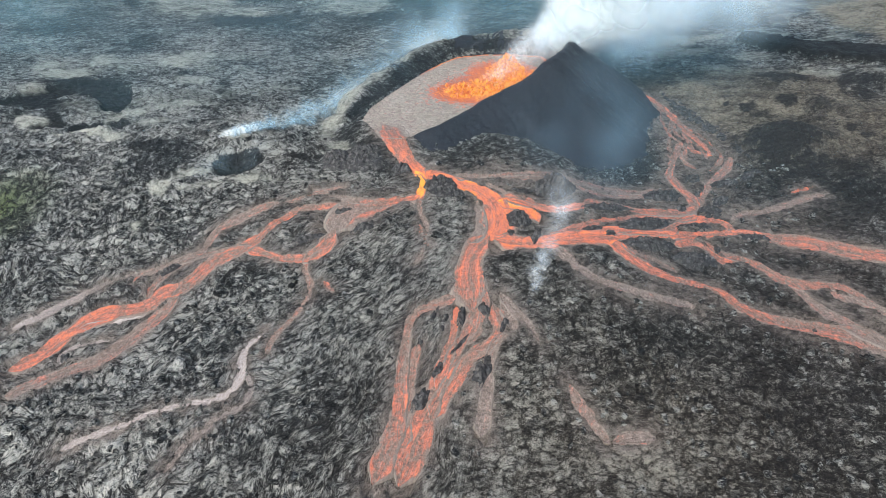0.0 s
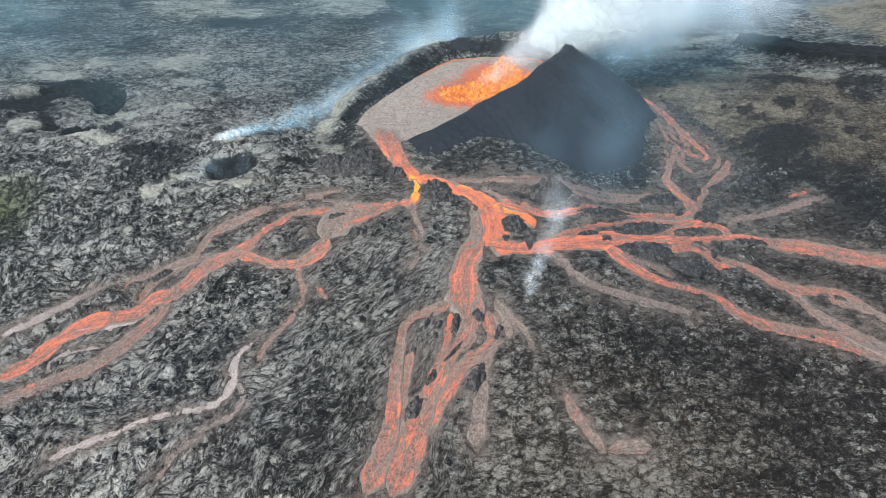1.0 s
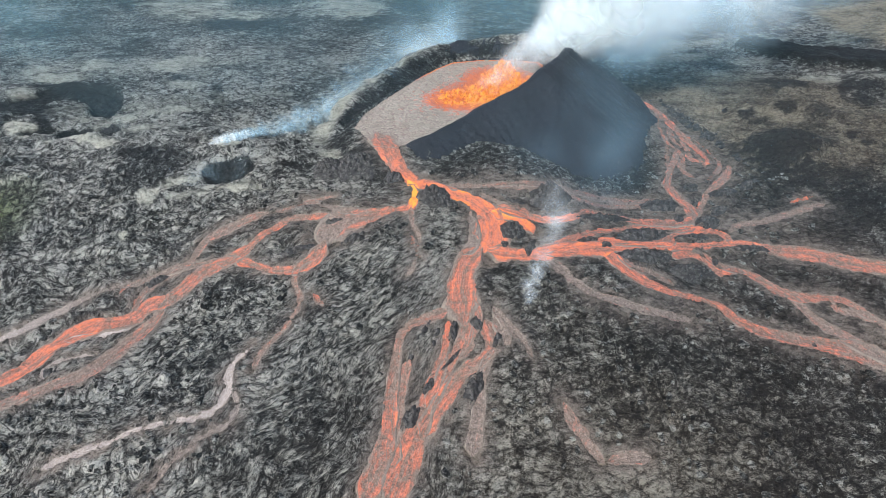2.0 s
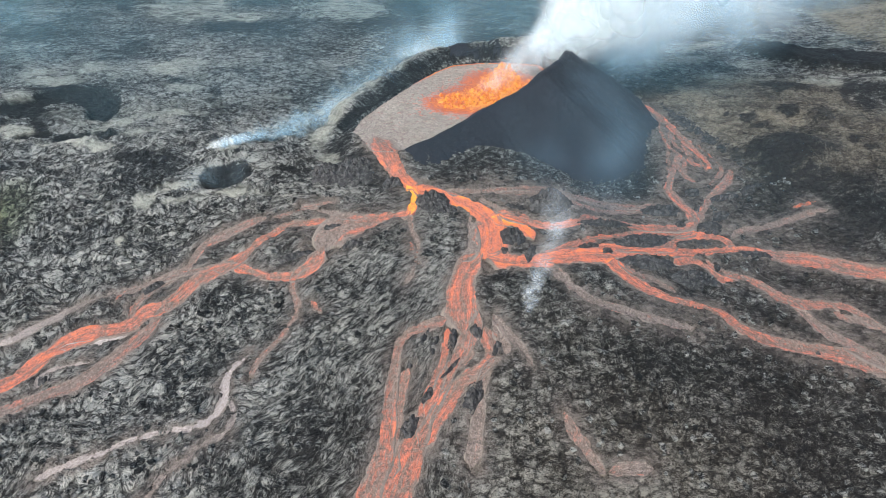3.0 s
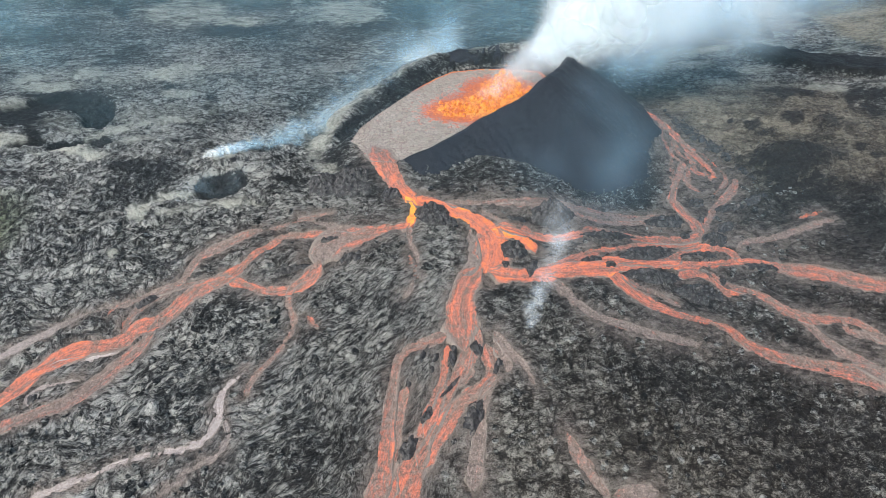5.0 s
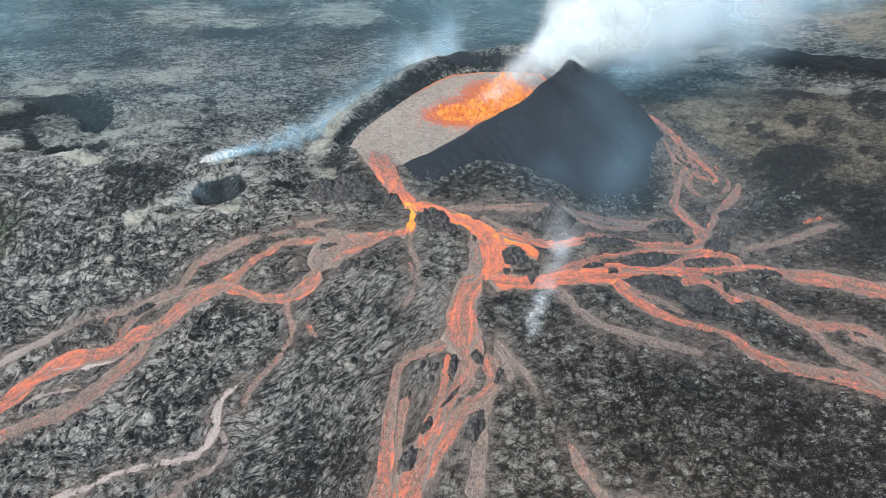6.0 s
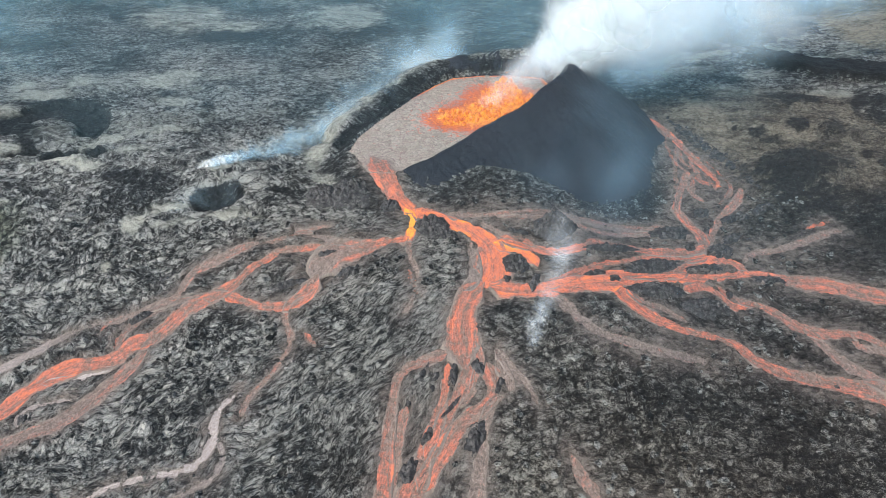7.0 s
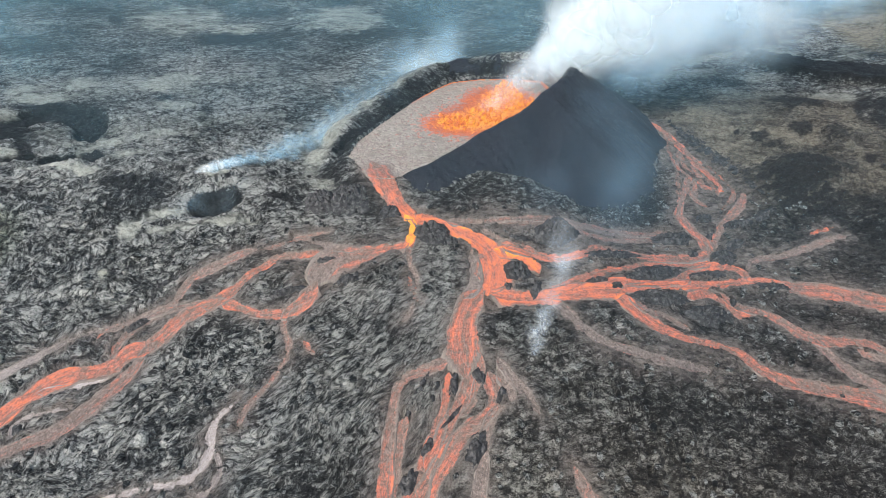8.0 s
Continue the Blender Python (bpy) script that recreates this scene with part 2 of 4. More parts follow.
def lava_material(name, glow):
    """Flowing lava: a thin grey-pink granular skin that tears open over the glowing melt; hotter where the heat attribute is high."""
    m, t, p = material(name)
    flow, heat, edge = attr(t, "flow").outputs["Vector"], attr(t, "hotness").outputs["Fac"], attr(t, "edge").outputs["Fac"]
    rim = attr(t, "margin").outputs["Fac"]
    pos = t.nodes.new("ShaderNodeTexCoord").outputs["Object"]
    lanes = tex_noise(t, flow, 0.5, 4, 0.6, 0.7)
    strands = tex_noise(t, flow, 1.5, 6, 0.68, 0.8)
    clots = tex_noise(t, pos, 0.34, 6, 0.62, 1.4)
    rope = tex_noise(t, pos, 2.0, 5, 0.68, 1.0)
    grit = tex_noise(t, pos, 5.5, 3, 0.7, 0.5)
    ripple = folds(t, flow, 2.2, 0.6)
    hot = math_node(t, "MULTIPLY", math_node(t, "SUBTRACT", lanes, 0.5), 1.6)
    for value, k, mid in ((strands, 0.9, 0.5), (clots, 1.3, 0.5), (rope, 0.9, 0.5), (grit, 1.0, 0.5), (heat, 1.2, 0.3), (rim, 0.45, 0.0), (edge, -0.7, 0.0)):
        hot = math_node(t, "ADD", hot, math_node(t, "MULTIPLY", math_node(t, "SUBTRACT", value, mid), k))
    temp = node(t, "MapRange", Value=hot, From_Min=0.1, From_Max=1.3).outputs[0]
    slab = cells(t, shifted(t, pos, 0.5, 1.5), 1.8, "F1").outputs["Color"]
    crust = math_node(t, "ADD", math_node(t, "MULTIPLY", rope, 0.55), math_node(t, "MULTIPLY", math_node(t, "SUBTRACT", slab, 0.1), 0.2))
    crust = math_node(t, "ADD", crust, math_node(t, "MULTIPLY", math_node(t, "SUBTRACT", grit, 0.35), 0.7))
    skin = ramp(t, math_node(t, "ADD", crust, math_node(t, "MULTIPLY", ripple, 0.12)), (0.3, (0.055, 0.046, 0.041)), (0.52, (0.20, 0.168, 0.145)), (0.78, (0.47, 0.405, 0.35)))
    warm = ramp(t, crust, (0.26, (0.06, 0.038, 0.03)), (0.46, (0.20, 0.138, 0.107)), (0.7, (0.46, 0.35, 0.28)))
    chalk = ramp(t, crust, (0.3, (0.36, 0.31, 0.285)), (0.72, (0.72, 0.66, 0.62)))
    skin = mix(t, math_node(t, "MULTIPLY", heat, -3.0, True), skin, chalk)
    skin = mix(t, math_node(t, "MULTIPLY", heat, 1.6, True), skin, warm)
    bank = ramp(t, strands, (0.3, (0.12, 0.105, 0.09)), (0.65, (0.34, 0.30, 0.255)))
    skin = mix(t, math_node(t, "MULTIPLY", edge, 0.75), skin, bank)
    t.links.new(mix(t, math_node(t, "MULTIPLY", temp, 1.3, True), skin, (0.07, 0.035, 0.025)), p.inputs["Base Color"])
    p.inputs["Roughness"].default_value = 0.6
    e = ramp(t, temp, (0.0, (0.0, 0.0, 0.0)), (0.2, (0.12, 0.02, 0.01)), (0.45, (0.42, 0.088, 0.042)), (0.72, (0.60, 0.15, 0.05)), (0.9, (0.72, 0.225, 0.04)), (1.0, (0.85, 0.36, 0.035)))
    t.links.new(e, p.inputs["Emission Color"])
    p.inputs["Emission Strength"].default_value = glow
    bump(t, p, math_node(t, "ADD", crust, math_node(t, "ADD", strands, math_node(t, "MULTIPLY", ripple, 0.4))), 0.9, 0.35)
    return m


def lake_material():
    """Pale crust plates on a lava lake, parted by cracks, round a glowing boil."""
    m, t, p = material("lava_lake")
    heat, edge = attr(t, "hotness").outputs["Fac"], attr(t, "edge").outputs["Fac"]
    pos = t.nodes.new("ShaderNodeTexCoord").outputs["Object"]
    plates = cells(t, shifted(t, pos, 0.3, 3.0), 0.55, "DISTANCE_TO_EDGE")
    crack = ramp(t, plates.outputs["Distance"], (0.0, 0.8), (0.12, 0.0))
    clots, fine = tex_noise(t, pos, 0.3, 6, 0.7, 1.8), tex_noise(t, pos, 1.6, 6, 0.65, 1.0)
    hot = math_node(t, "ADD", heat, math_node(t, "MULTIPLY", math_node(t, "SUBTRACT", clots, 0.5), 1.3))
    hot = math_node(t, "ADD", hot, math_node(t, "MULTIPLY", math_node(t, "SUBTRACT", fine, 0.5), 0.5))
    hot = math_node(t, "ADD", hot, math_node(t, "MULTIPLY", edge, 0.5))
    torn = math_node(t, "MULTIPLY", crack, math_node(t, "MULTIPLY", ramp(t, clots, (0.45, 0.0), (0.65, 1.0)), 0.35))
    hot = math_node(t, "ADD", hot, torn)
    skin = ramp(t, fine, (0.3, (0.22, 0.19, 0.155)), (0.7, (0.50, 0.45, 0.38)))
    skin = mix(t, crack, skin, (0.10, 0.07, 0.06))
    swirl = tex_noise(t, pos, 0.09, 4, 0.6, 1.2)
    skin = mix(t, ramp(t, swirl, (0.42, 0.0), (0.6, 0.45)), skin, (0.22, 0.165, 0.14))
    t.links.new(mix(t, ramp(t, hot, (0.3, 0.0), (0.6, 1.0)), skin, (0.06, 0.03, 0.02)), p.inputs["Base Color"])
    e = ramp(t, hot, (0.25, (0.0, 0.0, 0.0)), (0.42, (0.25, 0.04, 0.016)), (0.65, (0.55, 0.11, 0.03)), (0.85, (0.68, 0.17, 0.03)), (1.0, (0.85, 0.33, 0.05)))
    t.links.new(e, p.inputs["Emission Color"])
    p.inputs["Emission Strength"].default_value = 1.0
    p.inputs["Roughness"].default_value = 0.6
    bump(t, p, math_node(t, "SUBTRACT", fine, crack), 0.6, 0.3)
    return m


def smoke_material(name, colour, density, scale, through_light=0.7, floor=0.0):
    m = bpy.data.materials.new(name)
    m.use_nodes = True
    t = m.node_tree
    t.nodes.remove(t.nodes["Principled BSDF"])
    fade = attr(t, "fade").outputs["Fac"]
    pos = t.nodes.new("ShaderNodeTexCoord").outputs["Object"]
    n = ramp(t, tex_noise(t, pos, scale, 5, 0.55, 0.8), (0.22, floor), (0.7, 1.0))
    fac = math_node(t, "MULTIPLY", math_node(t, "MULTIPLY", fade, n), density, True)
    d = node(t, "BsdfDiffuse", Color=(*colour, 1))
    tr = node(t, "BsdfTranslucent", Color=(*colour, 1))
    both = node(t, "MixShader", i0=through_light, i1=d.outputs[0], i2=tr.outputs[0])
    clear = node(t, "BsdfTransparent")
    out = node(t, "MixShader", i0=fac, i1=clear.outputs[0], i2=both.outputs[0])
    t.links.new(out.outputs[0], t.nodes["Material Output"].inputs["Surface"])
    return m


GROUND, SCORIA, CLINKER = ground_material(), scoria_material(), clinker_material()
LAVA, LAKE = lava_material("lava_stream", 1.3), lake_material()


# ---- helpers for meshes ----
def mesh_from(name, verts, faces, mat, smooth_faces=True, **attributes):
    me = bpy.data.meshes.new(name)
    verts, faces = np.asarray(verts, np.float32), np.asarray(faces, np.int32)
    me.vertices.add(len(verts))
    me.vertices.foreach_set("co", verts.ravel())
    k = faces.shape[1]
    me.loops.add(faces.size)
    me.loops.foreach_set("vertex_index", faces.ravel())
    me.polygons.add(len(faces))
    me.polygons.foreach_set("loop_start", np.arange(len(faces), dtype=np.int32) * k)
    me.polygons.foreach_set("use_smooth", np.full(len(faces), smooth_faces))
    for key, v in attributes.items():
        v = np.asarray(v, np.float32)
        a = me.attributes.new(key, "FLOAT_VECTOR" if v.ndim == 2 else "FLOAT", "POINT")
        a.data.foreach_set("vector" if v.ndim == 2 else "value", v.ravel())
    me.update(calc_edges=True)
    me.materials.append(mat)
    return me


def grid_faces(rows, cols, closed=False):
    i, j = np.meshgrid(np.arange(rows - 1), np.arange(cols if closed else cols - 1), indexing="ij")
    k = (j + 1) % cols
    return np.stack([i * cols + j, i * cols + k, (i + 1) * cols + k, (i + 1) * cols + j], -1).reshape(-1, 4)


# ---- streams of lava: the plan ----
STREAMS = []


def stream(name, heat_start, heat_end, points):
    """A stream by its middle line, from its source: x, y, width."""
    STREAMS.append((name, heat_start, heat_end, points))


stream("main_channel", 0.4, 1, [(-24.6, 174.2, 8), (-23.2, 171, 9.5), (-21.2, 167, 8.5), (-18.4, 161.8, 7.2), (-13.5, 154.2, 5.5), (-9, 149.2, 5)])
stream("upper_right", 0.95, 0.8, [(-10.9, 150.4, 4.4), (-6.2, 148.7, 5), (-2.1, 146.9, 4.2), (3.2, 144.1, 4.2), (8.8, 141.1, 4.8), (12.5, 137.6, 7.3), (13.6, 133.1, 11.5), (13.4, 128.1, 12.6), (11.1, 123.6, 12.2)])
stream("spout", 1.5, 1.3, [(-12.4, 151.5, 1.9), (-9.8, 147, 2.3), (-9.9, 143, 2.8), (-11.1, 139.4, 3.7)])
stream("left_feeder", 0.85, 0.1, [(-10.4, 140.5, 2.9), (-16.3, 139.8, 2.7), (-21.4, 138.6, 5), (-26.9, 137.7, 8.3), (-32.4, 136.8, 11.1), (-36.2, 133.5, 12.5), (-37.6, 129, 7.8)])
stream("left_upper", 0.58, 0.53, [(-33.2, 140.5, 2.2), (-41.7, 140.2, 2.8), (-49.1, 140.8, 2.5), (-53.4, 138.4, 3.4), (-57.9, 136.4, 3), (-60.9, 132.6, 3.6), (-64.9, 129.7, 4.8), (-70.9, 128.2, 4.3)])
stream("left_top", 0.35, 0.25, [(-35.2, 147.2, 1.5), (-43.3, 146.3, 1.9), (-52.8, 144.5, 1.2), (-58.3, 144.5, 1.4), (-63.3, 143.2, 3.6), (-69, 140.7, 4), (-74.7, 138.2, 3.6), (-77.4, 134.6, 3), (-79.6, 129.8, 2.8), (-83.9, 127.5, 2.9), (-90.2, 125, 2.5), (-96.8, 122.7, 2.3), (-99.1, 119.9, 2.1)])
stream("left_lower", 0.48, 0.58, [(-36.6, 131.4, 6), (-39.1, 126, 5.6), (-43.3, 123.2, 3.9), (-50.5, 123.4, 2.9), (-58, 125.9, 2.6), (-64.6, 128.6, 3.9)])
stream("left_main", 0.53, 0.7, [(-62.6, 129.1, 3.8), (-70.3, 127.4, 4.8), (-75.2, 124.7, 5.4), (-79.1, 120.1, 5.8), (-83, 116.6, 5.3), (-87.7, 115.2, 6.2), (-90.6, 111.4, 5.2), (-97.3, 110, 4.7), (-104.8, 108.1, 6.6), (-109.5, 104.5, 6), (-113.7, 99.5, 6.1), (-116.7, 95.3, 5.2), (-123, 91.3, 5.5)])
stream("left_second", 0.45, 0.25, [(-80.6, 118.4, 2.6), (-83.2, 114.2, 2.6), (-84.8, 109.3, 4.3), (-89, 103.6, 5.2), (-93.5, 98.1, 5.6), (-98, 93.7, 5.1), (-103, 91.5, 4.3), (-108.1, 89.5, 4.1), (-113, 87, 3.7), (-119.7, 83.8, 4)])
stream("left_mid", 0.25, 0.35, [(-67, 129.6, 1.7), (-76.3, 128.3, 1.5), (-83.2, 126.3, 2.9), (-88.6, 122.6, 3), (-91.7, 118.7, 2.7), (-92.2, 113.7, 2.5)])
stream("left_side", 0.1, -0.2, [(-92.2, 124.7, 1.1), (-100.7, 122.2, 1.1), (-108.7, 119, 2.3), (-113.6, 115.4, 2.8), (-118.7, 112.1, 2.7), (-123.4, 108.6, 2.5), (-129.5, 104.8, 2.4)])
stream("left_rill", -0.3, -0.3, [(-90.2, 108.9, 1.5), (-96.9, 106.8, 1.9), (-103.8, 105.5, 1.9), (-109, 104.8, 1.2)])
stream("left_loop", -0.15, -0.15, [(-97.9, 100, 1.6), (-103.9, 99.2, 1.2), (-109.3, 97.4, 1.3), (-109.5, 94.1, 1.2), (-105.6, 91.2, 0.9)])
stream("rill", 0.48, 0.28, [(-37.4, 127.5, 2), (-42.6, 125.4, 2), (-44.7, 121.5, 1.5), (-43.6, 117, 1.6), (-41.9, 114.1, 2), (-42.1, 110.2, 1.6), (-44.2, 106.1, 1.3), (-47.3, 101.5, 1.3), (-50.1, 97.7, 1.8), (-50.8, 93.3, 2)])
stream("pale_rill", -0.24, -0.2, [(-52.3, 100.4, 0.4), (-56.1, 96.1, 1.6), (-56.9, 91.3, 2.2), (-56, 86.8, 2.4), (-57.6, 82.7, 2), (-61.7, 80, 1.6), (-67.6, 79.2, 1.4), (-72.8, 78.1, 1.3), (-78.9, 76, 1.4), (-84.9, 73.7, 1.7), (-90.8, 71.6, 1.9), (-96.3, 68.8, 2.1)])
stream("pale_branch", -0.12, 0.1, [(-54.8, 87.6, 0.8), (-52.2, 82.9, 0.9), (-53.7, 78.3, 1.3), (-58.1, 75.7, 1.5), (-61.3, 72.9, 1.6), (-64.2, 69.8, 1.4), (-66.3, 66.1, 1.3), (-68.1, 62.6, 1.2)])
stream("centre", 0.6, 0.55, [(10.7, 125.5, 9.5), (7, 121.3, 7.7), (4.9, 116.6, 8.2), (4.5, 111.1, 8.7), (4.9, 105.8, 11.6), (5.2, 102, 9.5)])
stream("centre_left", 0.4, 0.5, [(1, 106.5, 4), (-3.5, 105.1, 3.1), (-9.5, 103.5, 2.5), (-12.4, 98.8, 2.8), (-13, 92.9, 3), (-13.6, 86.9, 3.1), (-13.7, 80.7, 3.6), (-13.9, 75.7, 4.3), (-15.1, 70.9, 5.3), (-17, 65.8, 5.9), (-19, 61, 6.3)])
stream("centre_tongue", 0.55, 0.4, [(-9.1, 94.3, 3), (-10.9, 89.8, 3.5), (-11.3, 83.7, 2.8), (-11.9, 78.1, 3), (-12.2, 74, 3.5), (-12.1, 68.8, 3.9)])
stream("centre_mid", 0.6, 0.55, [(1, 103.8, 2.7), (0.3, 97.9, 2.1), (-1.3, 92, 3.5), (-3.2, 86.8, 4.8), (-5.3, 81.8, 4.7), (-7, 76.4, 7), (-8.9, 71.2, 8.1), (-10.9, 65.7, 7.9), (-12.8, 60.6, 7.5)])
stream("centre_inner", 0.45, 0.55, [(6.4, 103.3, 3.9), (5.4, 99.1, 4.2), (3, 95.2, 3.5), (0.2, 90.8, 3.7), (-2, 86.5, 4.2), (-4.4, 82, 4.1)])
stream("centre_right", 0.5, 0.6, [(10.8, 103.2, 6.4), (12.1, 98.8, 4.6), (11.4, 95, 3.1), (7.9, 91.9, 3.9), (3.6, 89, 4.2), (0.8, 85.3, 4.2), (-2.8, 80.5, 4.9), (-5.6, 75.6, 5.3)])
stream("centre_stub", 0.25, 0.15, [(13.2, 103.6, 3.2), (16.1, 98.5, 2.3), (15.4, 95.3, 1.3), (11.6, 93.4, 2), (9.6, 88.9, 2.5), (8.9, 83.7, 3), (7.8, 77.7, 3.7), (6.8, 71.3, 4.4)])
stream("centre_fan", 0.15, 0.15, [(13, 106.3, 2.1), (16.8, 101, 2.3), (20.3, 97.1, 1.7), (22.5, 92.7, 0.8)])
stream("pool_ring", 1.25, 0.9, [(13.8, 137.7, 4.6), (17.8, 136.6, 2.9), (22.1, 135.4, 3.2), (25.3, 132.8, 4.1), (26.4, 130.5, 2.8)])
stream("right_main", 0.82, 0.8, [(12.2, 124.3, 10.4), (19, 122.7, 5.4), (26.2, 122.7, 5.2), (34.6, 124.7, 5.7), (43.2, 126.4, 7), (50.4, 127.2, 7.4)])
stream("right_upper", 0.67, 0.5, [(15.9, 139.6, 2.3), (23.5, 137.2, 2.4), (31.1, 136.2, 2.8), (38.5, 138.9, 3), (46.7, 144.4, 2.6), (54.5, 144.3, 3), (63.3, 144, 3.3), (75, 145.4, 3.7), (83.3, 148.7, 4.3)])
stream("right_across", 0.52, 0.6, [(26.7, 124, 3.5), (34.3, 127.4, 3.2), (39.6, 130.8, 3.4), (46.6, 134.7, 2.4), (56.4, 138.6, 2.6), (64.9, 141.7, 2.8), (75.2, 142.6, 3.4), (81.8, 144.4, 3.3)])
stream("right_line", 0.62, 0.6, [(41.8, 128, 3.5), (48.9, 131.1, 3.5), (58.4, 132.6, 3.7), (69.4, 135.6, 3.9), (73.4, 139, 2.9), (84.3, 143, 3.9), (90.4, 141.1, 3.5), (92, 137.6, 2.7)])
stream("right_long", 0.67, 0.45, [(49.5, 127.5, 4.2), (59.9, 131.5, 2.8), (71.3, 133.6, 3.7), (83, 135.9, 3), (93, 138.2, 2.8), (100.5, 137.6, 3.5), (106.8, 136.2, 5.7), (115.8, 135.9, 7.2), (125.5, 133.6, 7.1), (136.9, 131.7, 6.5), (148, 129.7, 6.5)])
stream("right_low", 0.67, 0.4, [(47.7, 127.2, 6.4), (50.8, 121.6, 5.3), (55.6, 117.2, 4.8), (61, 115, 3), (67, 113.8, 2.5), (74.6, 113.3, 2.5), (79.4, 111.4, 4), (83.2, 108.1, 3.8), (89.1, 106.1, 4), (98.5, 104.9, 4.5), (106.1, 103.7, 5.2), (114.9, 102.3, 8.1), (125.9, 99.5, 10.1)])
stream("right_fork", 0.72, 0.35, [(68.9, 128.4, 3.4), (75.5, 131, 2.9), (79.8, 129.2, 2.4), (83, 125.1, 3.1), (89, 126.8, 1.9), (94.4, 125.1, 3.5), (98.8, 121.3, 4.1), (105.5, 119.3, 4.1), (113.5, 119.5, 2.7), (120.1, 118.4, 2.8), (126.5, 112.2, 3.7)])
stream("right_fork_low", 0.37, 0.2, [(101.9, 120.5, 2.9), (106, 114.3, 3.5), (109.1, 110.3, 4.3), (114.2, 106.5, 4.4), (119.8, 102.5, 4.2), (126.3, 100.1, 4.1)])
stream("right_fork_tip", 0.42, 0.2, [(115.6, 119.6, 1.6), (116, 115.6, 2.1), (122.6, 114.1, 2.7), (129.9, 109.5, 3.1)])
stream("right_head", 0.32, 0.45, [(78.2, 165.6, 2.2), (81.9, 173.4, 2.3), (90.7, 189.9, 2.9)])
stream("right_gully", 0.42, 0.45, [(78.9, 167.6, 4.3), (80.5, 159, 4.1), (82.6, 153.5, 3.8), (82.5, 147.6, 4.7)])
stream("right_gully_east", 0.42, 0.4, [(106.9, 180.1, 2.3), (102.2, 172.3, 3.3), (94.8, 164.8, 3.2), (88.5, 157, 2.3), (83.3, 148.7, 2.7)])
stream("cone_stream", 0.58, 0.58, [(79.8, 240.5, 2.7), (86.3, 234, 3.3), (91.2, 225.1, 3.6), (93.6, 214.2, 4.0), (94.9, 206.6, 3.5), (96.7, 196, 3.6), (98.9, 187.2, 2.9), (99.2, 181.2, 2.2)])
stream("cone_fan_west", 0.38, 0.48, [(92.7, 208.4, 1.2), (87.6, 193.9, 1.2), (83.4, 180, 1.4), (81.2, 169.9, 1.7)])
stream("cone_fan_east", 0.53, 0.58, [(94.8, 199.3, 1.9), (94, 189.3, 2.0), (93.5, 183, 2.3), (99.8, 180.5, 2.0)])
stream("cone_fan_low", 0.38, 0.48, [(86.6, 182.6, 2.2), (87.5, 175.3, 2.3), (90.3, 171.4, 1.9)])
stream("right_strand", 0.42, 0.3, [(50.9, 126.4, 2), (53.9, 122.2, 2.3), (60.1, 120.1, 2), (66, 117, 1.7)])
stream("right_inner", 0.47, 0.35, [(80.2, 132.3, 1.9), (82.7, 129.2, 2.2), (86.3, 127.3, 2.1), (92.1, 126.4, 1.7)])
stream("centre_braid", 0.45, 0.4, [(7.7, 108.6, 2.1), (9.1, 104.6, 1.8), (7.7, 99.5, 1.5), (6.5, 96, 1.5), (3.9, 93.5, 1.7)])
stream("pool_side", 0.15, 0.05, [(7.3, 136.5, 2.7), (8.6, 131.2, 3.3), (8.1, 126.3, 3.7), (5.1, 122.8, 2.4)])
stream("left_wisp", 0.15, 0.1, [(-25.4, 139.9, 2), (-31.9, 141.5, 2.4), (-39.1, 144.3, 2), (-46.4, 148.2, 1.7)])
stream("foot_fan", 0.2, 0.15, [(32.1, 148.4, 1.3), (40.4, 151.7, 2), (50.4, 153.3, 2.4), (62.3, 154.1, 2.3), (71.4, 158.9, 2.2)])
stream("right_east", 0.22, 0.3, [(92.9, 142.9, 1.4), (96.6, 146.7, 2.4), (104.5, 148.4, 2.6), (115.9, 152.8, 2.6), (126.6, 157.5, 2.5), (132.3, 158.8, 2.1)])
stream("cone_foot_strand", 0.28, 0.28, [(0.6, 147.2, 2.6), (14.2, 147, 1.3), (25.2, 148.7, 1.6), (38.6, 152.3, 2.5), (51.1, 156.3, 2.9), (63, 156.6, 2.8), (74, 156.9, 3.3)])
stream("cone_foot_low", 0.28, 0.33, [(10.6, 144.1, 1.5), (16, 140.7, 1.7), (21.8, 139.5, 1.6), (26.8, 137.4, 1.7)])
stream("cone_foot_mid", 0.28, 0.38, [(16.2, 145.9, 1.5), (28.7, 147.5, 1.7), (40.1, 149.6, 2.2), (50.5, 150, 2.8), (65.9, 153.1, 3), (77.2, 152.2, 2.6)])
stream("low_faint", 0.2, 0.1, [(28.8, 122.4, 2.8), (32.1, 118.6, 3.5), (34.9, 114.6, 3.1), (40.3, 109.9, 2.3), (47.4, 108, 2.5), (56.3, 106.2, 2.7), (67.8, 105.6, 2.4)])
stream("ember_west", 0.6, 0.5, [(-38.2, 114.7, 1.2), (-36.3, 112.6, 1.6), (-34.4, 111.2, 1.0)])
stream("ember_mid", 0.6, 0.4, [(-10.3, 130.1, 0.9), (-8.5, 125.3, 1.1), (-7.4, 122.5, 0.9)])
stream("ember_east", 0.75, 0.6, [(120.6, 159.5, 1.2), (125.2, 161.1, 1.5), (130.1, 163.0, 1.0)])
stream("low_right", 0.3, 0.25, [(29.2, 82.4, 1.6), (30.3, 79.8, 2.9), (33, 75.7, 2.6), (35.3, 72.2, 2.6), (37.6, 69.6, 2.9)])
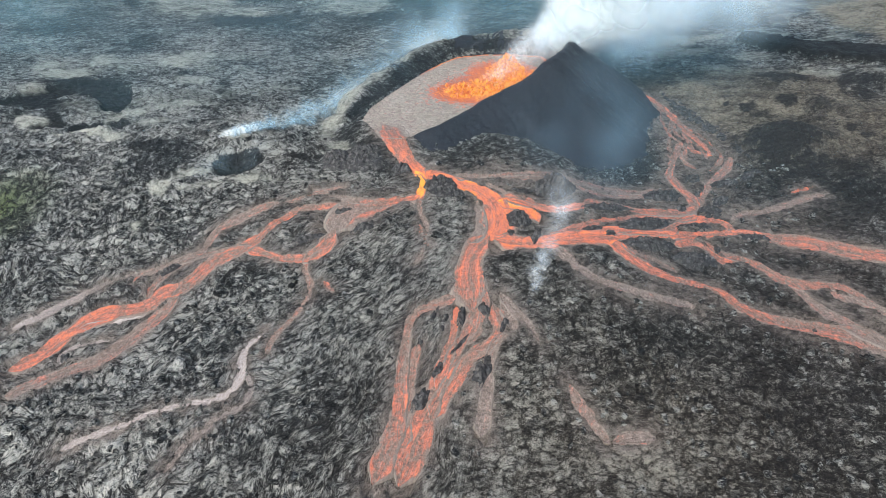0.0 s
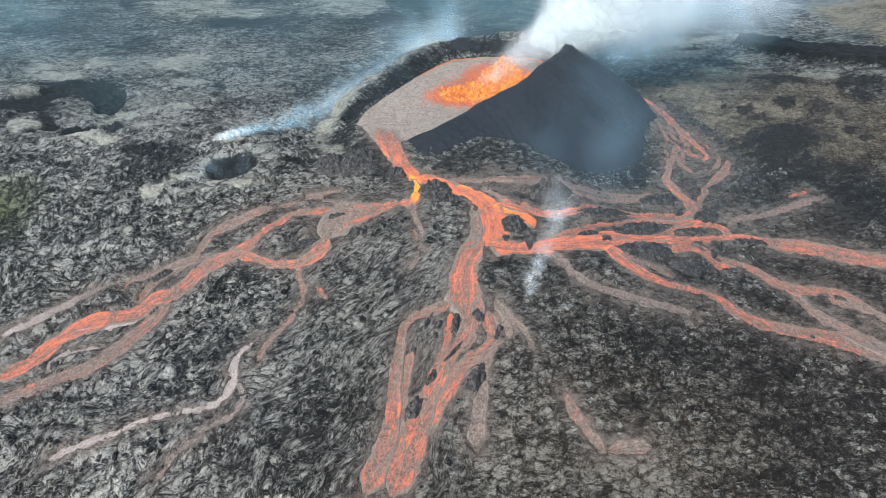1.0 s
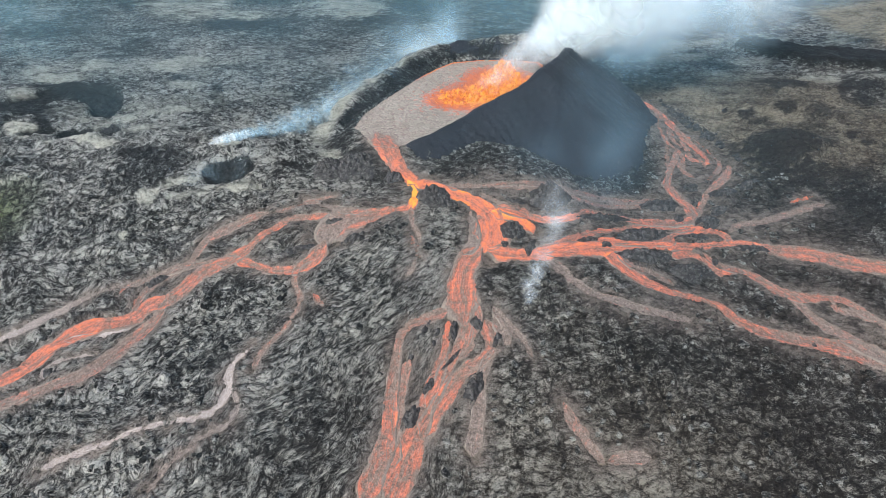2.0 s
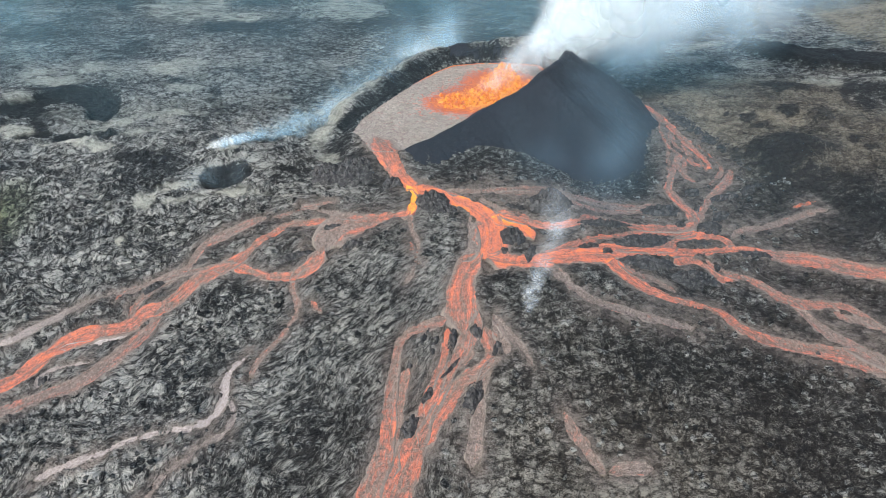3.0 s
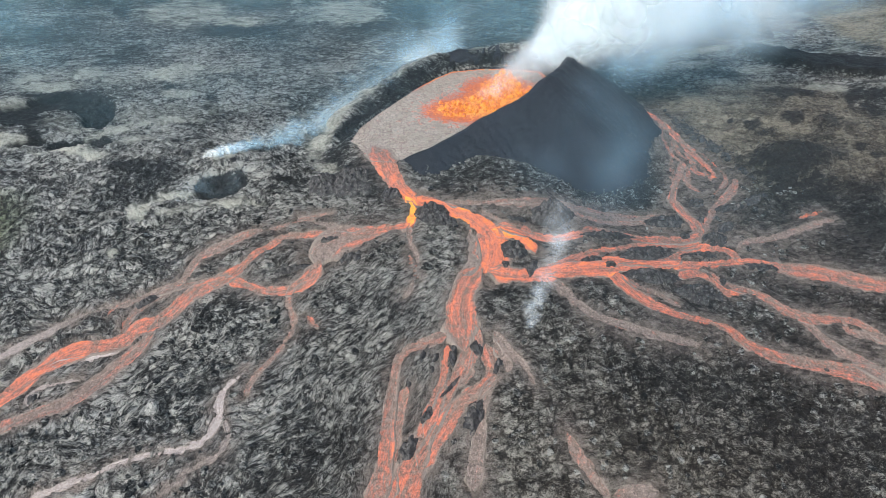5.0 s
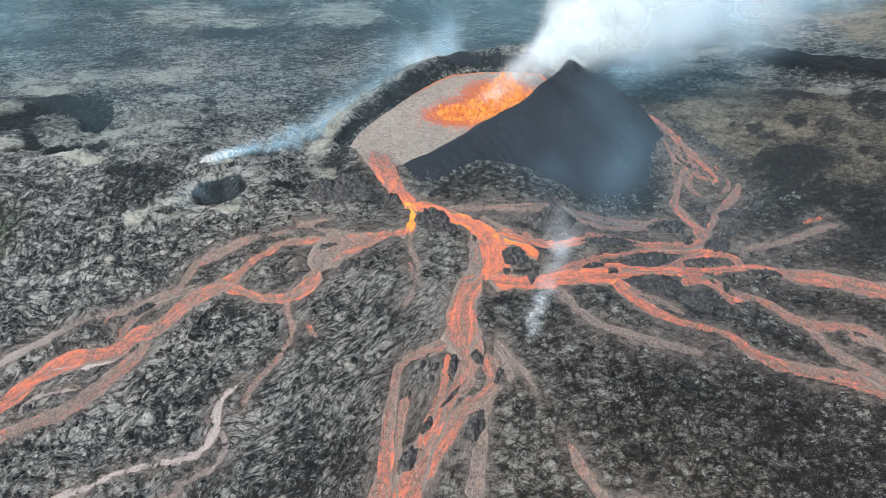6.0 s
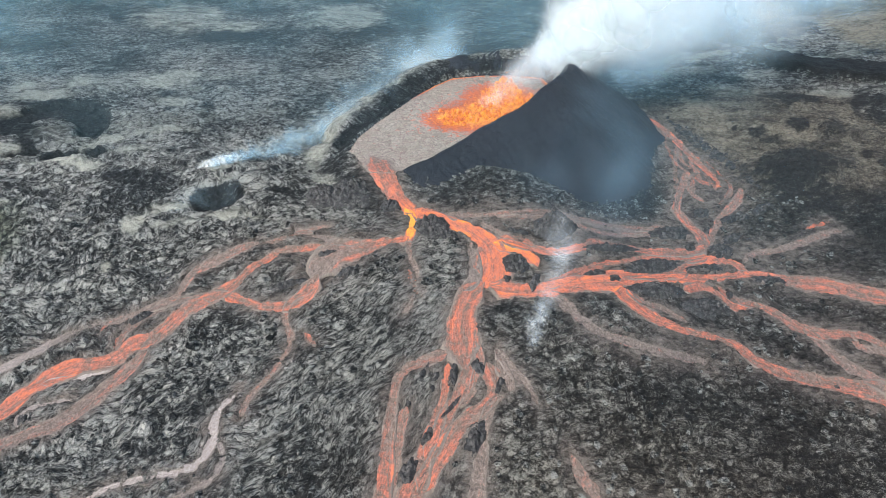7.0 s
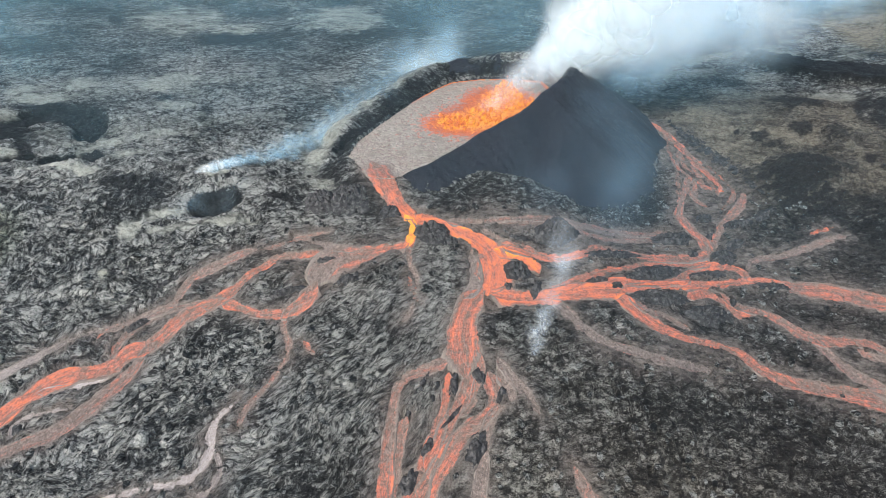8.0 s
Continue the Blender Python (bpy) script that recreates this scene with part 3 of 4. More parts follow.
stream("low_right_toe", 0.3, 0.05, [(38.4, 70, 2.1), (43.2, 70.8, 2.8), (49, 70.9, 2.3)])
stream("mid_dribble", 0.3, 0.1, [(-10.8, 140.2, 1.7), (-9.8, 133.8, 1.5), (-8, 128.9, 1.2), (-9, 121.3, 1.3), (-11.4, 117.2, 1.4)])
stream("cone_strand", 0.48, 0.43, [(91, 221, 1.4), (88.5, 208, 1.3), (88, 196, 1.6), (90.5, 186, 1.5), (88, 176, 1.8)])
stream("cone_strand_east", 0.53, 0.48, [(96.5, 203, 1.2), (101, 193, 1.4), (103, 184, 1.6), (101.5, 177, 1.8), (95, 170, 1.6)])
stream("cone_strand_mid", 0.43, 0.48, [(92.5, 205, 1.1), (91, 195, 1.3), (96.5, 187, 1.2), (97, 178, 1.6)])



def spline(points, step):
    """Catmull-Rom through the points at about that step, all columns alike."""
    p = np.array(points, float)
    p = np.vstack([2 * p[0] - p[1], p, 2 * p[-1] - p[-2]])
    out = []
    for a, b, c, d in zip(p, p[1:], p[2:], p[3:]):
        n = max(2, int(np.hypot(*(c - b)[:2]) / step))
        t = (np.arange(n) / n)[:, None]
        out.append(0.5 * (2 * b + (c - a) * t + (2 * a - 5 * b + 4 * c - d) * t**2 + (3 * b - a - 3 * c + d) * t**3))
    return np.vstack([*out, p[-2:-1]])


LINES = [spline(pts, 0.6) * np.array([1, 1, 0.9]) for _, _, _, pts in STREAMS]


def lake_field(x, y):
    """Distance outside the lake's shore (minus inside)."""
    th = np.linspace(0, 2 * math.pi, 160, endpoint=False)
    o = shore(th)
    d = np.full(x.shape, 1e9)
    near = np.zeros(x.shape)
    for a, q in zip(th, o):
        e = (x - q[0]) ** 2 + (y - q[1]) ** 2
        near = np.where(e < d, a, near)
        d = np.minimum(d, e)
    rel = np.stack([x, y], -1) - LAKE_C
    s, n = rel @ LAKE_S, rel @ LAKE_N
    mid, w = lake_width(s)
    inside = (np.abs(s - 2) < 52) & (np.abs(n - mid) < w)
    return np.where(inside, -1, 1) * np.sqrt(d), near


def rim_profile(d, th, lump):
    """Height over the lake of the wall round it, d metres outside the shore."""
    r = np.maximum(table(th, RISE) * (1 + 0.06 * lump) + 0.5 * lump * (table(th, RISE) > 1), 0.05)
    off = 0.55 * r + 0.8
    z = np.where(d < off, r * smooth(0, 1, d / off) ** 0.8, r - 0.63 * np.maximum(d - off - 0.15 * r, 0))
    top = table(th, RIDGE) + 2.6 + 1.2 * lump
    z2 = np.where(d < 11, top * smooth(0, 11, d) - 0.5 * np.exp(-(((d - 5) / 2.5) ** 2)), top - 0.5 * (d - 11))
    left = smooth(195, 215, np.degrees(th) % 360)
    return np.where(left > 0, np.maximum(z, np.where(top > 0, z2, top - 0.6 * np.abs(d - 8))), z)


def stream_field(x, y):
    """Distance outside the nearest stream's edge, at most 8 m."""
    f = np.full(x.shape, 8.0)
    for line in LINES:
        pad = line[:, 2].max() / 2 + 8
        box = np.nonzero((x > line[:, 0].min() - pad) & (x < line[:, 0].max() + pad) & (y > line[:, 1].min() - pad) & (y < line[:, 1].max() + pad))
        if not len(box[0]):
            continue
        bx, by = x[box], y[box]
        best = np.full(bx.shape, 8.0)
        for q in line[::2]:
            best = np.minimum(best, np.hypot(bx - q[0], by - q[1]) - q[2] / 2)
        f[box] = np.minimum(f[box], best)
    return f


def pit(x, y, cx, cy, rx, ry, depth, seed, wall=0.16):
    r = np.hypot((x - cx) / rx, (y - cy) / ry) + 0.35 * fbm(x * 0.06, y * 0.06, 3, seed)
    return -depth * (1 - smooth(1 - wall, 1, r)), smooth(1.5, 1.0, r)


def along(x, y, points, width):
    """1 on a bent line, falling to 0 at its width."""
    best = np.full(x.shape, 1e9)
    for (ax, ay), (bx, by) in zip(points, points[1:]):
        dx, dy = bx - ax, by - ay
        k = np.clip(((x - ax) * dx + (y - ay) * dy) / (dx * dx + dy * dy), 0, 1)
        best = np.minimum(best, np.hypot(x - ax - k * dx, y - ay - k * dy))
    return smooth(width, 0.72 * width, best + 0.35 * width * fbm(x * 0.12, y * 0.12, 3, 65))


FAR_PIT = [(-204, 226), (-194, 233), (-186, 242), (-175, 245), (-163, 242), (-155, 233), (-152, 226)]
GULLIES = ((FAR_PIT, 7.5, 3.5), ([(-176, 205), (-168, 207)], 3.0, 2), ([(-158, 205), (-148, 205), (-138, 204)], 3.6, 3))
# Patches on the field: x, y, two radii, turn, strength.
PALE_WEST = ((-190.4, 259.1, 13.4, 6.0, 0.1, 1.0), (-181.4, 274.7, 11.2, 8.5, 0.03, 0.6), (-208.4, 267.7, 6.3, 5.2, 0.94, 0.6), (-141.4, 279.7, 12.4, 9.6, 0.44, 1.0), (-124.6, 251.2, 10.0, 5.2, -0.15, 0.5),
             (-197.4, 239.6, 9.3, 5.1, -0.43, 0.7), (-179.3, 208.1, 8.8, 4.8, -0.61, 1.0), (-139.3, 214.9, 10.1, 4.9, 0.12, 0.9), (-121.2, 220.5, 10.5, 2.9, 0.15, 0.8), (-143.2, 196.6, 10.7, 2.9, -0.28, 1.0),
             (-159.4, 199.2, 7.0, 1.7, -0.05, 0.6), (-124.3, 205.7, 10.4, 2.7, 0.22, 0.4), (-83.0, 185.4, 5.6, 3.9, -0.16, 1.0))
PALE_PIT = ((-93.2, 163.5, 7.0, 2.7, 0.07, 0.8), (-103.0, 156.8, 4.9, 3.1, -0.9, 0.9), (-86.9, 156.5, 9.6, 2.1, 0.06, 0.6), (-68.3, 156.8, 9.3, 1.9, -0.16, 0.5), (-106.0, 141.6, 2.0, 1.2, -0.43, 0.9),
            (-48.0, 186.9, 11.1, 3.0, -1.24, 0.6), (-41.7, 170.2, 8.2, 2.2, -0.69, 0.4))
PALE_FAR = ((-177.8, 391.7, 38.1, 25.8, -0.72, 0.5), (-132.5, 370.3, 19.0, 11.5, -0.19, 0.5), (-69.5, 391.8, 30.4, 25.6, -0.94, 0.65), (-16.7, 298.9, 11.8, 6.8, -1.5, 1.0), (0.2, 305.2, 13.1, 3.6, 0.33, 0.8))
PALE_EAST = ((184.6, 313.6, 11.9, 8.7, -0.51, 1.1), (197.1, 301.4, 8.2, 5.1, -0.25, 0.8), (146.9, 312.4, 12.2, 3.8, 0.45, 0.9), (133.1, 289.7, 10.5, 5.7, 0.18, 0.5), (179.9, 255.8, 10.7, 5.7, -0.04, 1.1), (206.8, 255.9, 7.4, 5.5, 0.32, 0.8),
             (115.2, 245.8, 7.8, 5.8, 1.53, 0.7), (121.3, 285.6, 15.4, 9.5, 0.24, 0.35), (157.7, 281.6, 12.1, 6.2, 0.18, 0.35), (147.7, 259.1, 12.5, 4.8, 0.08, 0.35), (231.9, 323.6, 35.8, 7.4, 0.84, 0.35), (170.5, 218.3, 13.0, 7.3, 0.68, 0.25),
             (134.2, 266.1, 8.6, 4.2, 0.14, 0.35), (151.3, 195.7, 9.4, 4.6, 0.2, 0.2))
# Darker ground; the far pit's patches put its shade into the colour.
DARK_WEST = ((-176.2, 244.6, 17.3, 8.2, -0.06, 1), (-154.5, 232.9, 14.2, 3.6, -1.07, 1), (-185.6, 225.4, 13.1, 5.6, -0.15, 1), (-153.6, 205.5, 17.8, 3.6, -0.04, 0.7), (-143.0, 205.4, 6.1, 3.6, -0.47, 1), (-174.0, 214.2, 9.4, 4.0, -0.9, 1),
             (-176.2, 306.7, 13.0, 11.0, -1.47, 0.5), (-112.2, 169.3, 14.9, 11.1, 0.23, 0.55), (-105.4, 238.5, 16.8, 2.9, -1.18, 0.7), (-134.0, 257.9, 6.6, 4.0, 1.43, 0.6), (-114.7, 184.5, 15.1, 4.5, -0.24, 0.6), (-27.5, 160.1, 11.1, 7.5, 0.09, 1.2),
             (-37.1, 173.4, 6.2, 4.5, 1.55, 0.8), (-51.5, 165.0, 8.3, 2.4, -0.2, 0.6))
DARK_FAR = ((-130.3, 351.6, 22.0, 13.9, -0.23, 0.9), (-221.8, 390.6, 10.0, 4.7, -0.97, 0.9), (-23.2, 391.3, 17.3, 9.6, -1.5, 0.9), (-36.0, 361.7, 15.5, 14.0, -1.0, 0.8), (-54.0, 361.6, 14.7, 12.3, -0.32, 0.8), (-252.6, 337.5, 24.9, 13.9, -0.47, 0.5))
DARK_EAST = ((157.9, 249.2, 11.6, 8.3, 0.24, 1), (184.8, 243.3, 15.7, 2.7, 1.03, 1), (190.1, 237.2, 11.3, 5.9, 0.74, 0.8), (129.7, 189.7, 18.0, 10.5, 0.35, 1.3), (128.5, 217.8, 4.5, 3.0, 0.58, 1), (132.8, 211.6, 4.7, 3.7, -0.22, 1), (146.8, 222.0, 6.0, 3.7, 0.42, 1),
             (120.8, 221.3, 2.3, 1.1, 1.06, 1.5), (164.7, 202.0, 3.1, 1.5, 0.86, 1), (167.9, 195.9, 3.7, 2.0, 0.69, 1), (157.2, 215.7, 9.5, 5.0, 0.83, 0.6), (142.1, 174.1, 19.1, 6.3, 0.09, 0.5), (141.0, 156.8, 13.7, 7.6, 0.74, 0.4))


def patches(x, y, specs, rag):
    """The sum of uneven-edged patches."""
    total = 0 * x
    for cx, cy, a, b, turn, k in specs:
        c, s = math.cos(turn), math.sin(turn)
        u, v = (x - cx) * c + (y - cy) * s, (y - cy) * c - (x - cx) * s
        total = total + k * smooth(1.3, 0.6, np.hypot(u / a, v / b) + rag)
    return total


DARK_RIDGE = [(170, 304), (182, 292), (197, 283), (216, 275), (260, 268)]
GRID = []


def build_ground():
    fine_x = np.arange(-150, 150.01, 0.48)
    out_x = [150 + 0.9 * k + 0.004 * k * k for k in range(1, 240)]
    far_x = [out_x[-1] * 1.12**k for k in range(1, 23)]
    xs = np.r_[-np.array(out_x + far_x)[::-1], fine_x, out_x, far_x]
    ys = np.r_[-3500 + np.arange(0, 3450, 250.0), np.arange(-40, 48, 6.0), np.arange(48, 172, 0.44), 172 + np.cumsum(0.5 + 0.0035 * np.arange(330)), 540 * 1.12 ** np.arange(1, 19)]
    ys = np.unique(ys)
    x, y = np.meshgrid(xs, ys)
    z = base_height(x, y)
    vx, vy = x - 40, y - 152
    ang, rad = np.arctan2(vx, -vy), np.hypot(vx, vy)
    warp_a, warp_b = fbm(x * 0.05, y * 0.05, 3, 5), fbm(x * 0.05 + 40, y * 0.05, 3, 9)
    fa, fb = ang * 70 + 2.2 * warp_a, rad * 0.28 + 1.2 * warp_b
    near = smooth(330, 190, y)
    drawn = smooth(30, 65, rad) * smooth(25, -20, x + 14 * warp_a) * smooth(230, 180, y)
    wx, wy = x + 3 * warp_a * 2 + 1.2 * fbm(x * 0.3, y * 0.3, 2, 31), y + 6 * warp_b + 1.2 * fbm(x * 0.3 + 9, y * 0.3, 2, 37)
    rough = 1.6 * fbm(x * 0.045, y * 0.045, 3, 3)
    rough = rough + 2.0 * (0.25 - np.abs(perlin(fa * 0.24, fb * 0.3, 12))) + 1.4 * (0.25 - np.abs(perlin(fa * 0.6, fb * 0.75, 14)))
    rough = rough + 1.2 * (np.abs(perlin(wx * 0.2, wy * 0.2, 21)) - 0.2) + 1.3 * (0.25 - np.abs(perlin(wx * 0.45, wy * 0.45, 23))) + 0.75 * perlin(wx * 0.9, wy * 0.9, 25)
    bank = stream_field(x, y)
    bank = bank + 1.0 * fbm(x * 0.3, y * 0.3, 3, 83, 0.6) * smooth(-1.5, 0.5, bank)
    calm, away = smooth(-0.45, 0.35, bank), smooth(0.6, 6, bank)
    z = z + calm * ((1 - away) * (0.15 + 0.55 * np.abs(rough)) + away * rough) * (0.25 + 0.75 * near)
    d1, rim1 = pit(x, y, -77.5, 168, 14.5, 9, 4.5, 61, 0.8)
    d2, _ = pit(x, y, -168, 219, 30, 24, 1.5, 71, 0.17)
    trench, drop = 0 * x, 0 * x
    for points, width, deep in GULLIES:
        g = along(x, y, points, width)
        trench, drop = np.maximum(trench, g), np.maximum(drop, g * deep)
    dark_ridge = along(x, y, DARK_RIDGE, 11)
    d3, _ = pit(x, y, -112, 262, 14, 10, 4, 75, 0.3)
    z = z + d1 + d2 + 0.4 * d3 - drop
    z = z + 7.5 * bell(x, y, 134, 191, 13, 6.5) + 4 * bell(x, y, 150, 225, 18, 10) + 4 * dark_ridge + 5 * bell(x, y, 205, 246, 14, 7) + 4 * bell(x, y, 163, 246, 9, 6)
    z = z + 14 * bell(x, y, 300, 335, 50, 60)
    lake, th = lake_field(np.clip(x, -120, 160), np.clip(y, 90, 330))
    wall = LAKE_Z + rim_profile(np.maximum(lake, 0), th, fbm(th * 4, th * 0, 4, 41)) + (0.6 * rough + 1.2 * fbm(x * 0.11, y * 0.11, 3, 45) * smooth(3, 9, lake)) * calm
    wall = wall - (1.2 * smooth(0.3, 1.2, table(th, RISE)) + 2.3 * smooth(2.0, 5.0, table(th, RISE))) * (np.degrees(th) < 200)
    z = np.where(lake < 60, np.maximum(z, wall), z)
    z = np.where(lake < 0, LAKE_Z - 2.5, z) - 1.1 * (1 - calm)
    rag = 0.55 * fbm(x * 0.07, y * 0.09, 3, 81) + 0.45 * fbm(x * 0.3, y * 0.4, 2, 85)
    speck = smooth(-0.15, 0.35, fbm(x * 0.05, y * 0.08, 4, 81))
    # Pit and gully insides get their shade as darker rock colour.
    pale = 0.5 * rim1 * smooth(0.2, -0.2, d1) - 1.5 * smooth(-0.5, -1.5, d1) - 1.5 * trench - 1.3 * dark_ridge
    for px, py, rx, ry, k in ((-36, 153, 16, 5, 0.6), (-8, 125, 16, 14, 0.35), (45, 66, 18, 12, 0.5), (-80, 99, 22, 12, 0.25), (-95, 110, 55, 45, 0.16), (-70, 70, 40, 14, 0.12), (-43, 215, 6, 14, 0.8)):
        pale = pale + k * bell(x, y, px, py, rx, ry) * (0.4 + 0.6 * speck)
    for px, py, rx, ry, k in ((85, 85, 45, 25, 0.08), (135, 160, 32, 14, 0.3), (-26, 74, 26, 10, 0.2), (112, 112, 26, 16, 0.2), (60, 128, 50, 9, 0.2), (-17, 151, 4, 3, 0.6), (10, 156, 22, 6, 0.35), (70, 172, 14, 12, 0.4)):
        pale = pale - k * bell(x, y, px, py, rx, ry)
    pale = pale - 0.2 * smooth(165, 225, y) - 0.22 * smooth(10, 50, x) * smooth(180, 150, y) + 0.27 * smooth(180, 230, y) * smooth(-20, -60, x) * smooth(350, 280, y) + 0.6 * fbm(x * 0.02, y * 0.03, 4, 95) * smooth(180, 260, y) - 0.05 * smooth(60, 110, x) + (0.55 * fbm(x * 0.06, y * 0.1, 4, 97) + 0.12) * smooth(85, 110, x) * smooth(175, 200, y)
    pale = pale + 0.1 * smooth(95, 115, x) * smooth(190, 215, y) + 0.35 * bell(x, y, 118, 208, 18, 9) + 0.3 * bell(x, y, 112, 230, 14, 12)
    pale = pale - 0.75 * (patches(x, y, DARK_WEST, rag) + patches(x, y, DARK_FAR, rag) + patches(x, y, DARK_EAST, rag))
    dust_and_lit = patches(x, y, PALE_WEST, rag) + patches(x, y, PALE_PIT, rag) + patches(x, y, PALE_FAR, rag) + patches(x, y, PALE_EAST, rag)
    dust_and_lit = dust_and_lit + 0.25 * patches(x, y, ((-120, 228, 34, 9, 0.15, 1), (-150, 275, 50, 10, 0.1, 1), (-165, 222, 12, 7, 0, 0.8)), 2 * rag)
    dust_and_lit = 1.45 * dust_and_lit
    # Ridge crest paled as if lit, trough below it darkened as if shaded.
    crest = smooth(8.5, 11, lake) * smooth(22, 14, lake) * smooth(205, 222, np.degrees(th)) * smooth(345, 325, np.degrees(th))
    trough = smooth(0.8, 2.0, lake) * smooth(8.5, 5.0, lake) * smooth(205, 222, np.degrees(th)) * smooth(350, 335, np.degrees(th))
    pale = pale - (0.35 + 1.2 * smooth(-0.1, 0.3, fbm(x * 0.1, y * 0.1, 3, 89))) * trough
    dust_and_lit = np.clip((dust_and_lit + 0.75 * crest) * (1.05 + 1.2 * fbm(x * 0.06, y * 0.12, 4, 99)) * (1 - trench) * (1 - 0.9 * smooth(-0.5, -1.5, d1)), 0, 0.95)
    hill = smooth(0.25, 0.4, bell(x, y, 300, 335, 50, 60) + 0.08 * fbm(x * 0.03, y * 0.03, 3, 93))
    pale = pale + 0.45 * hill
    brown = np.clip(-0.6 * dark_ridge + 1.3 * bell(x, y, 128, 210, 32, 28) + 1.0 * bell(x, y, 105, 235, 24, 18) + 0.8 * bell(x, y, 165, 215, 30, 30) + hill + 0.4 * fbm(x * 0.03, y * 0.03, 3, 91) * smooth(60, 120, x), 0, 0.8) + 0.42 * bell(x, y, 55, 72, 50, 24)
    moss = np.clip(bell(x, y, -160, 152, 14, 16) * 1.3 - 0.35, 0, 1)
    fresh = 1.1 * np.exp(-np.maximum(bank - 0.6 + 1.6 * fbm(x * 0.15, y * 0.15, 3, 87), 0) / 1.8) + 0.5 * bell(x, y, -32, 138, 12, 7) + 0.9 * bell(x, y, 92, 195, 9, 24) + 0.4 * bell(x, y, 95, 140, 40, 12) + 0.5 * bell(x, y, 60, 108, 22, 5)
    fresh = fresh + 0.6 * bell(x, y, 130, 105, 22, 9) + 0.65 * bell(x, y, 50, 147, 34, 7)
    co = np.stack([x, y, z], -1).reshape(-1, 3)
    flow = np.stack([fa, fb, np.zeros_like(fa)], -1).reshape(-1, 3)
    GRID.extend((len(ys), len(xs)))
    me = mesh_from("ground", co, grid_faces(len(ys), len(xs)), GROUND, flow=flow, pale=pale.ravel(), brown=brown.ravel(), moss=moss.ravel(), fresh=np.clip(fresh, 0, 1).ravel(), drawn=drawn.ravel(), dust_and_lit=dust_and_lit.ravel())
    return tagged(new("ground", me), "ropy grey and black cooled lava field with pale patches", "lava field", kind="structure")


ground = build_ground()


def build_cone():
    """The high wall of the crater, from the back round to the breach."""
    cols = 300
    th = np.linspace(radians(-62), radians(163), cols)
    o = shore(th)
    tang = np.gradient(o, axis=0)
    out = np.stack([tang[:, 1], -tang[:, 0]], -1)
    if ((o - LAKE_C) * out).sum() < 0:
        out = -out
    out /= np.linalg.norm(out, axis=1)[:, None]
    for _ in range(25):
        out[1:-1] = (out[:-2] + out[1:-1] + out[2:]) / 3
    out /= np.linalg.norm(out, axis=1)[:, None]
    d = np.r_[-1.5, -0.5, np.linspace(0, 24, 62)[:], 24 + np.cumsum(np.linspace(0.6, 2.2, 34))]
    co = o[None] + d[:, None, None] * out[None]
    x, y = co[..., 0], co[..., 1]
    dd = d[:, None]
    z = LAKE_Z + rim_profile(np.maximum(dd, 0), th[None] % (2 * math.pi), fbm(th * 4, th * 0, 4, 41)[None])
    z = z + (0.35 * fbm(x * 0.5, y * 0.5, 4, 47, 0.65) + 1.0 * fbm(x * 0.08, y * 0.08, 2, 43)) * smooth(0, 6, dd)
    z[0], z[1] = LAKE_Z - 2.5, LAKE_Z - 1.0
    ends = smooth(0, 22, np.minimum(np.arange(cols), np.arange(cols)[::-1]))
    z = np.maximum(z - 2.0 * (1 - ends)[None], np.where(dd > 3, base_height(x, y) - 2.0, -99))
    co = np.stack([x, y, z], -1)
    cone = tagged(new("volcanic_cone"), "black scoria cone with a breached rim round a lava lake", "volcano")
    crest = int(np.argmax(d > 7))
    top = int(np.argmax(d > 15))
    for name, a, b, label in (("crater_wall", 0, crest, "steep black inner wall of the crater"), ("rim", crest - 1, top, "rounded spatter rim"), ("outer_slope", top - 1, len(d), "smooth black scree slope")):
        me = mesh_from(name, co[a:b].reshape(-1, 3), grid_faces(b - a, cols), SCORIA)
        ob = tagged(new(name, me), label)
        ob.parent = cone
    return cone


cone = build_cone()


def build_lake():
    th = np.linspace(0, 2 * math.pi, 200, endpoint=False)
    o = shore(th)
    k = np.linspace(0.002, 1.03, 60)[:, None, None]
    co = LAKE_C + np.array([-1.0, -1.2]) + k * (o[None] - LAKE_C - np.array([-1.0, -1.2]))
    x, y = co[..., 0], co[..., 1]
    hot = 1.0 * bell(x, y, 5, 203.5, 11, 8) + 1.05 * bell(x, y, 23, 221, 13, 15)
    z = LAKE_Z + 0.12 * fbm(x * 0.3, y * 0.3, 3, 51) + 3.0 * np.clip(hot - 0.6, 0, 1) * np.abs(fbm(x * 0.25, y * 0.25, 3, 55))
    heat = np.clip(hot, 0, 1.2) - 0.05
    edge = smooth(0.95, 1.0, k[..., 0] + 0 * x) * 1.6 * smooth(215, 235, y)
    flow = np.stack([x * 0.9, y * 0.9, 0 * x], -1).reshape(-1, 3)
    me = mesh_from("lava_lake", np.stack([x, y, z], -1).reshape(-1, 3), grid_faces(60, 200, True), LAKE, flow=flow, hotness=heat.ravel(), edge=edge.ravel())
    return tagged(new("lava_lake", me), "crusted lava lake with a glowing orange boil", "lava lake")


lake = build_lake()


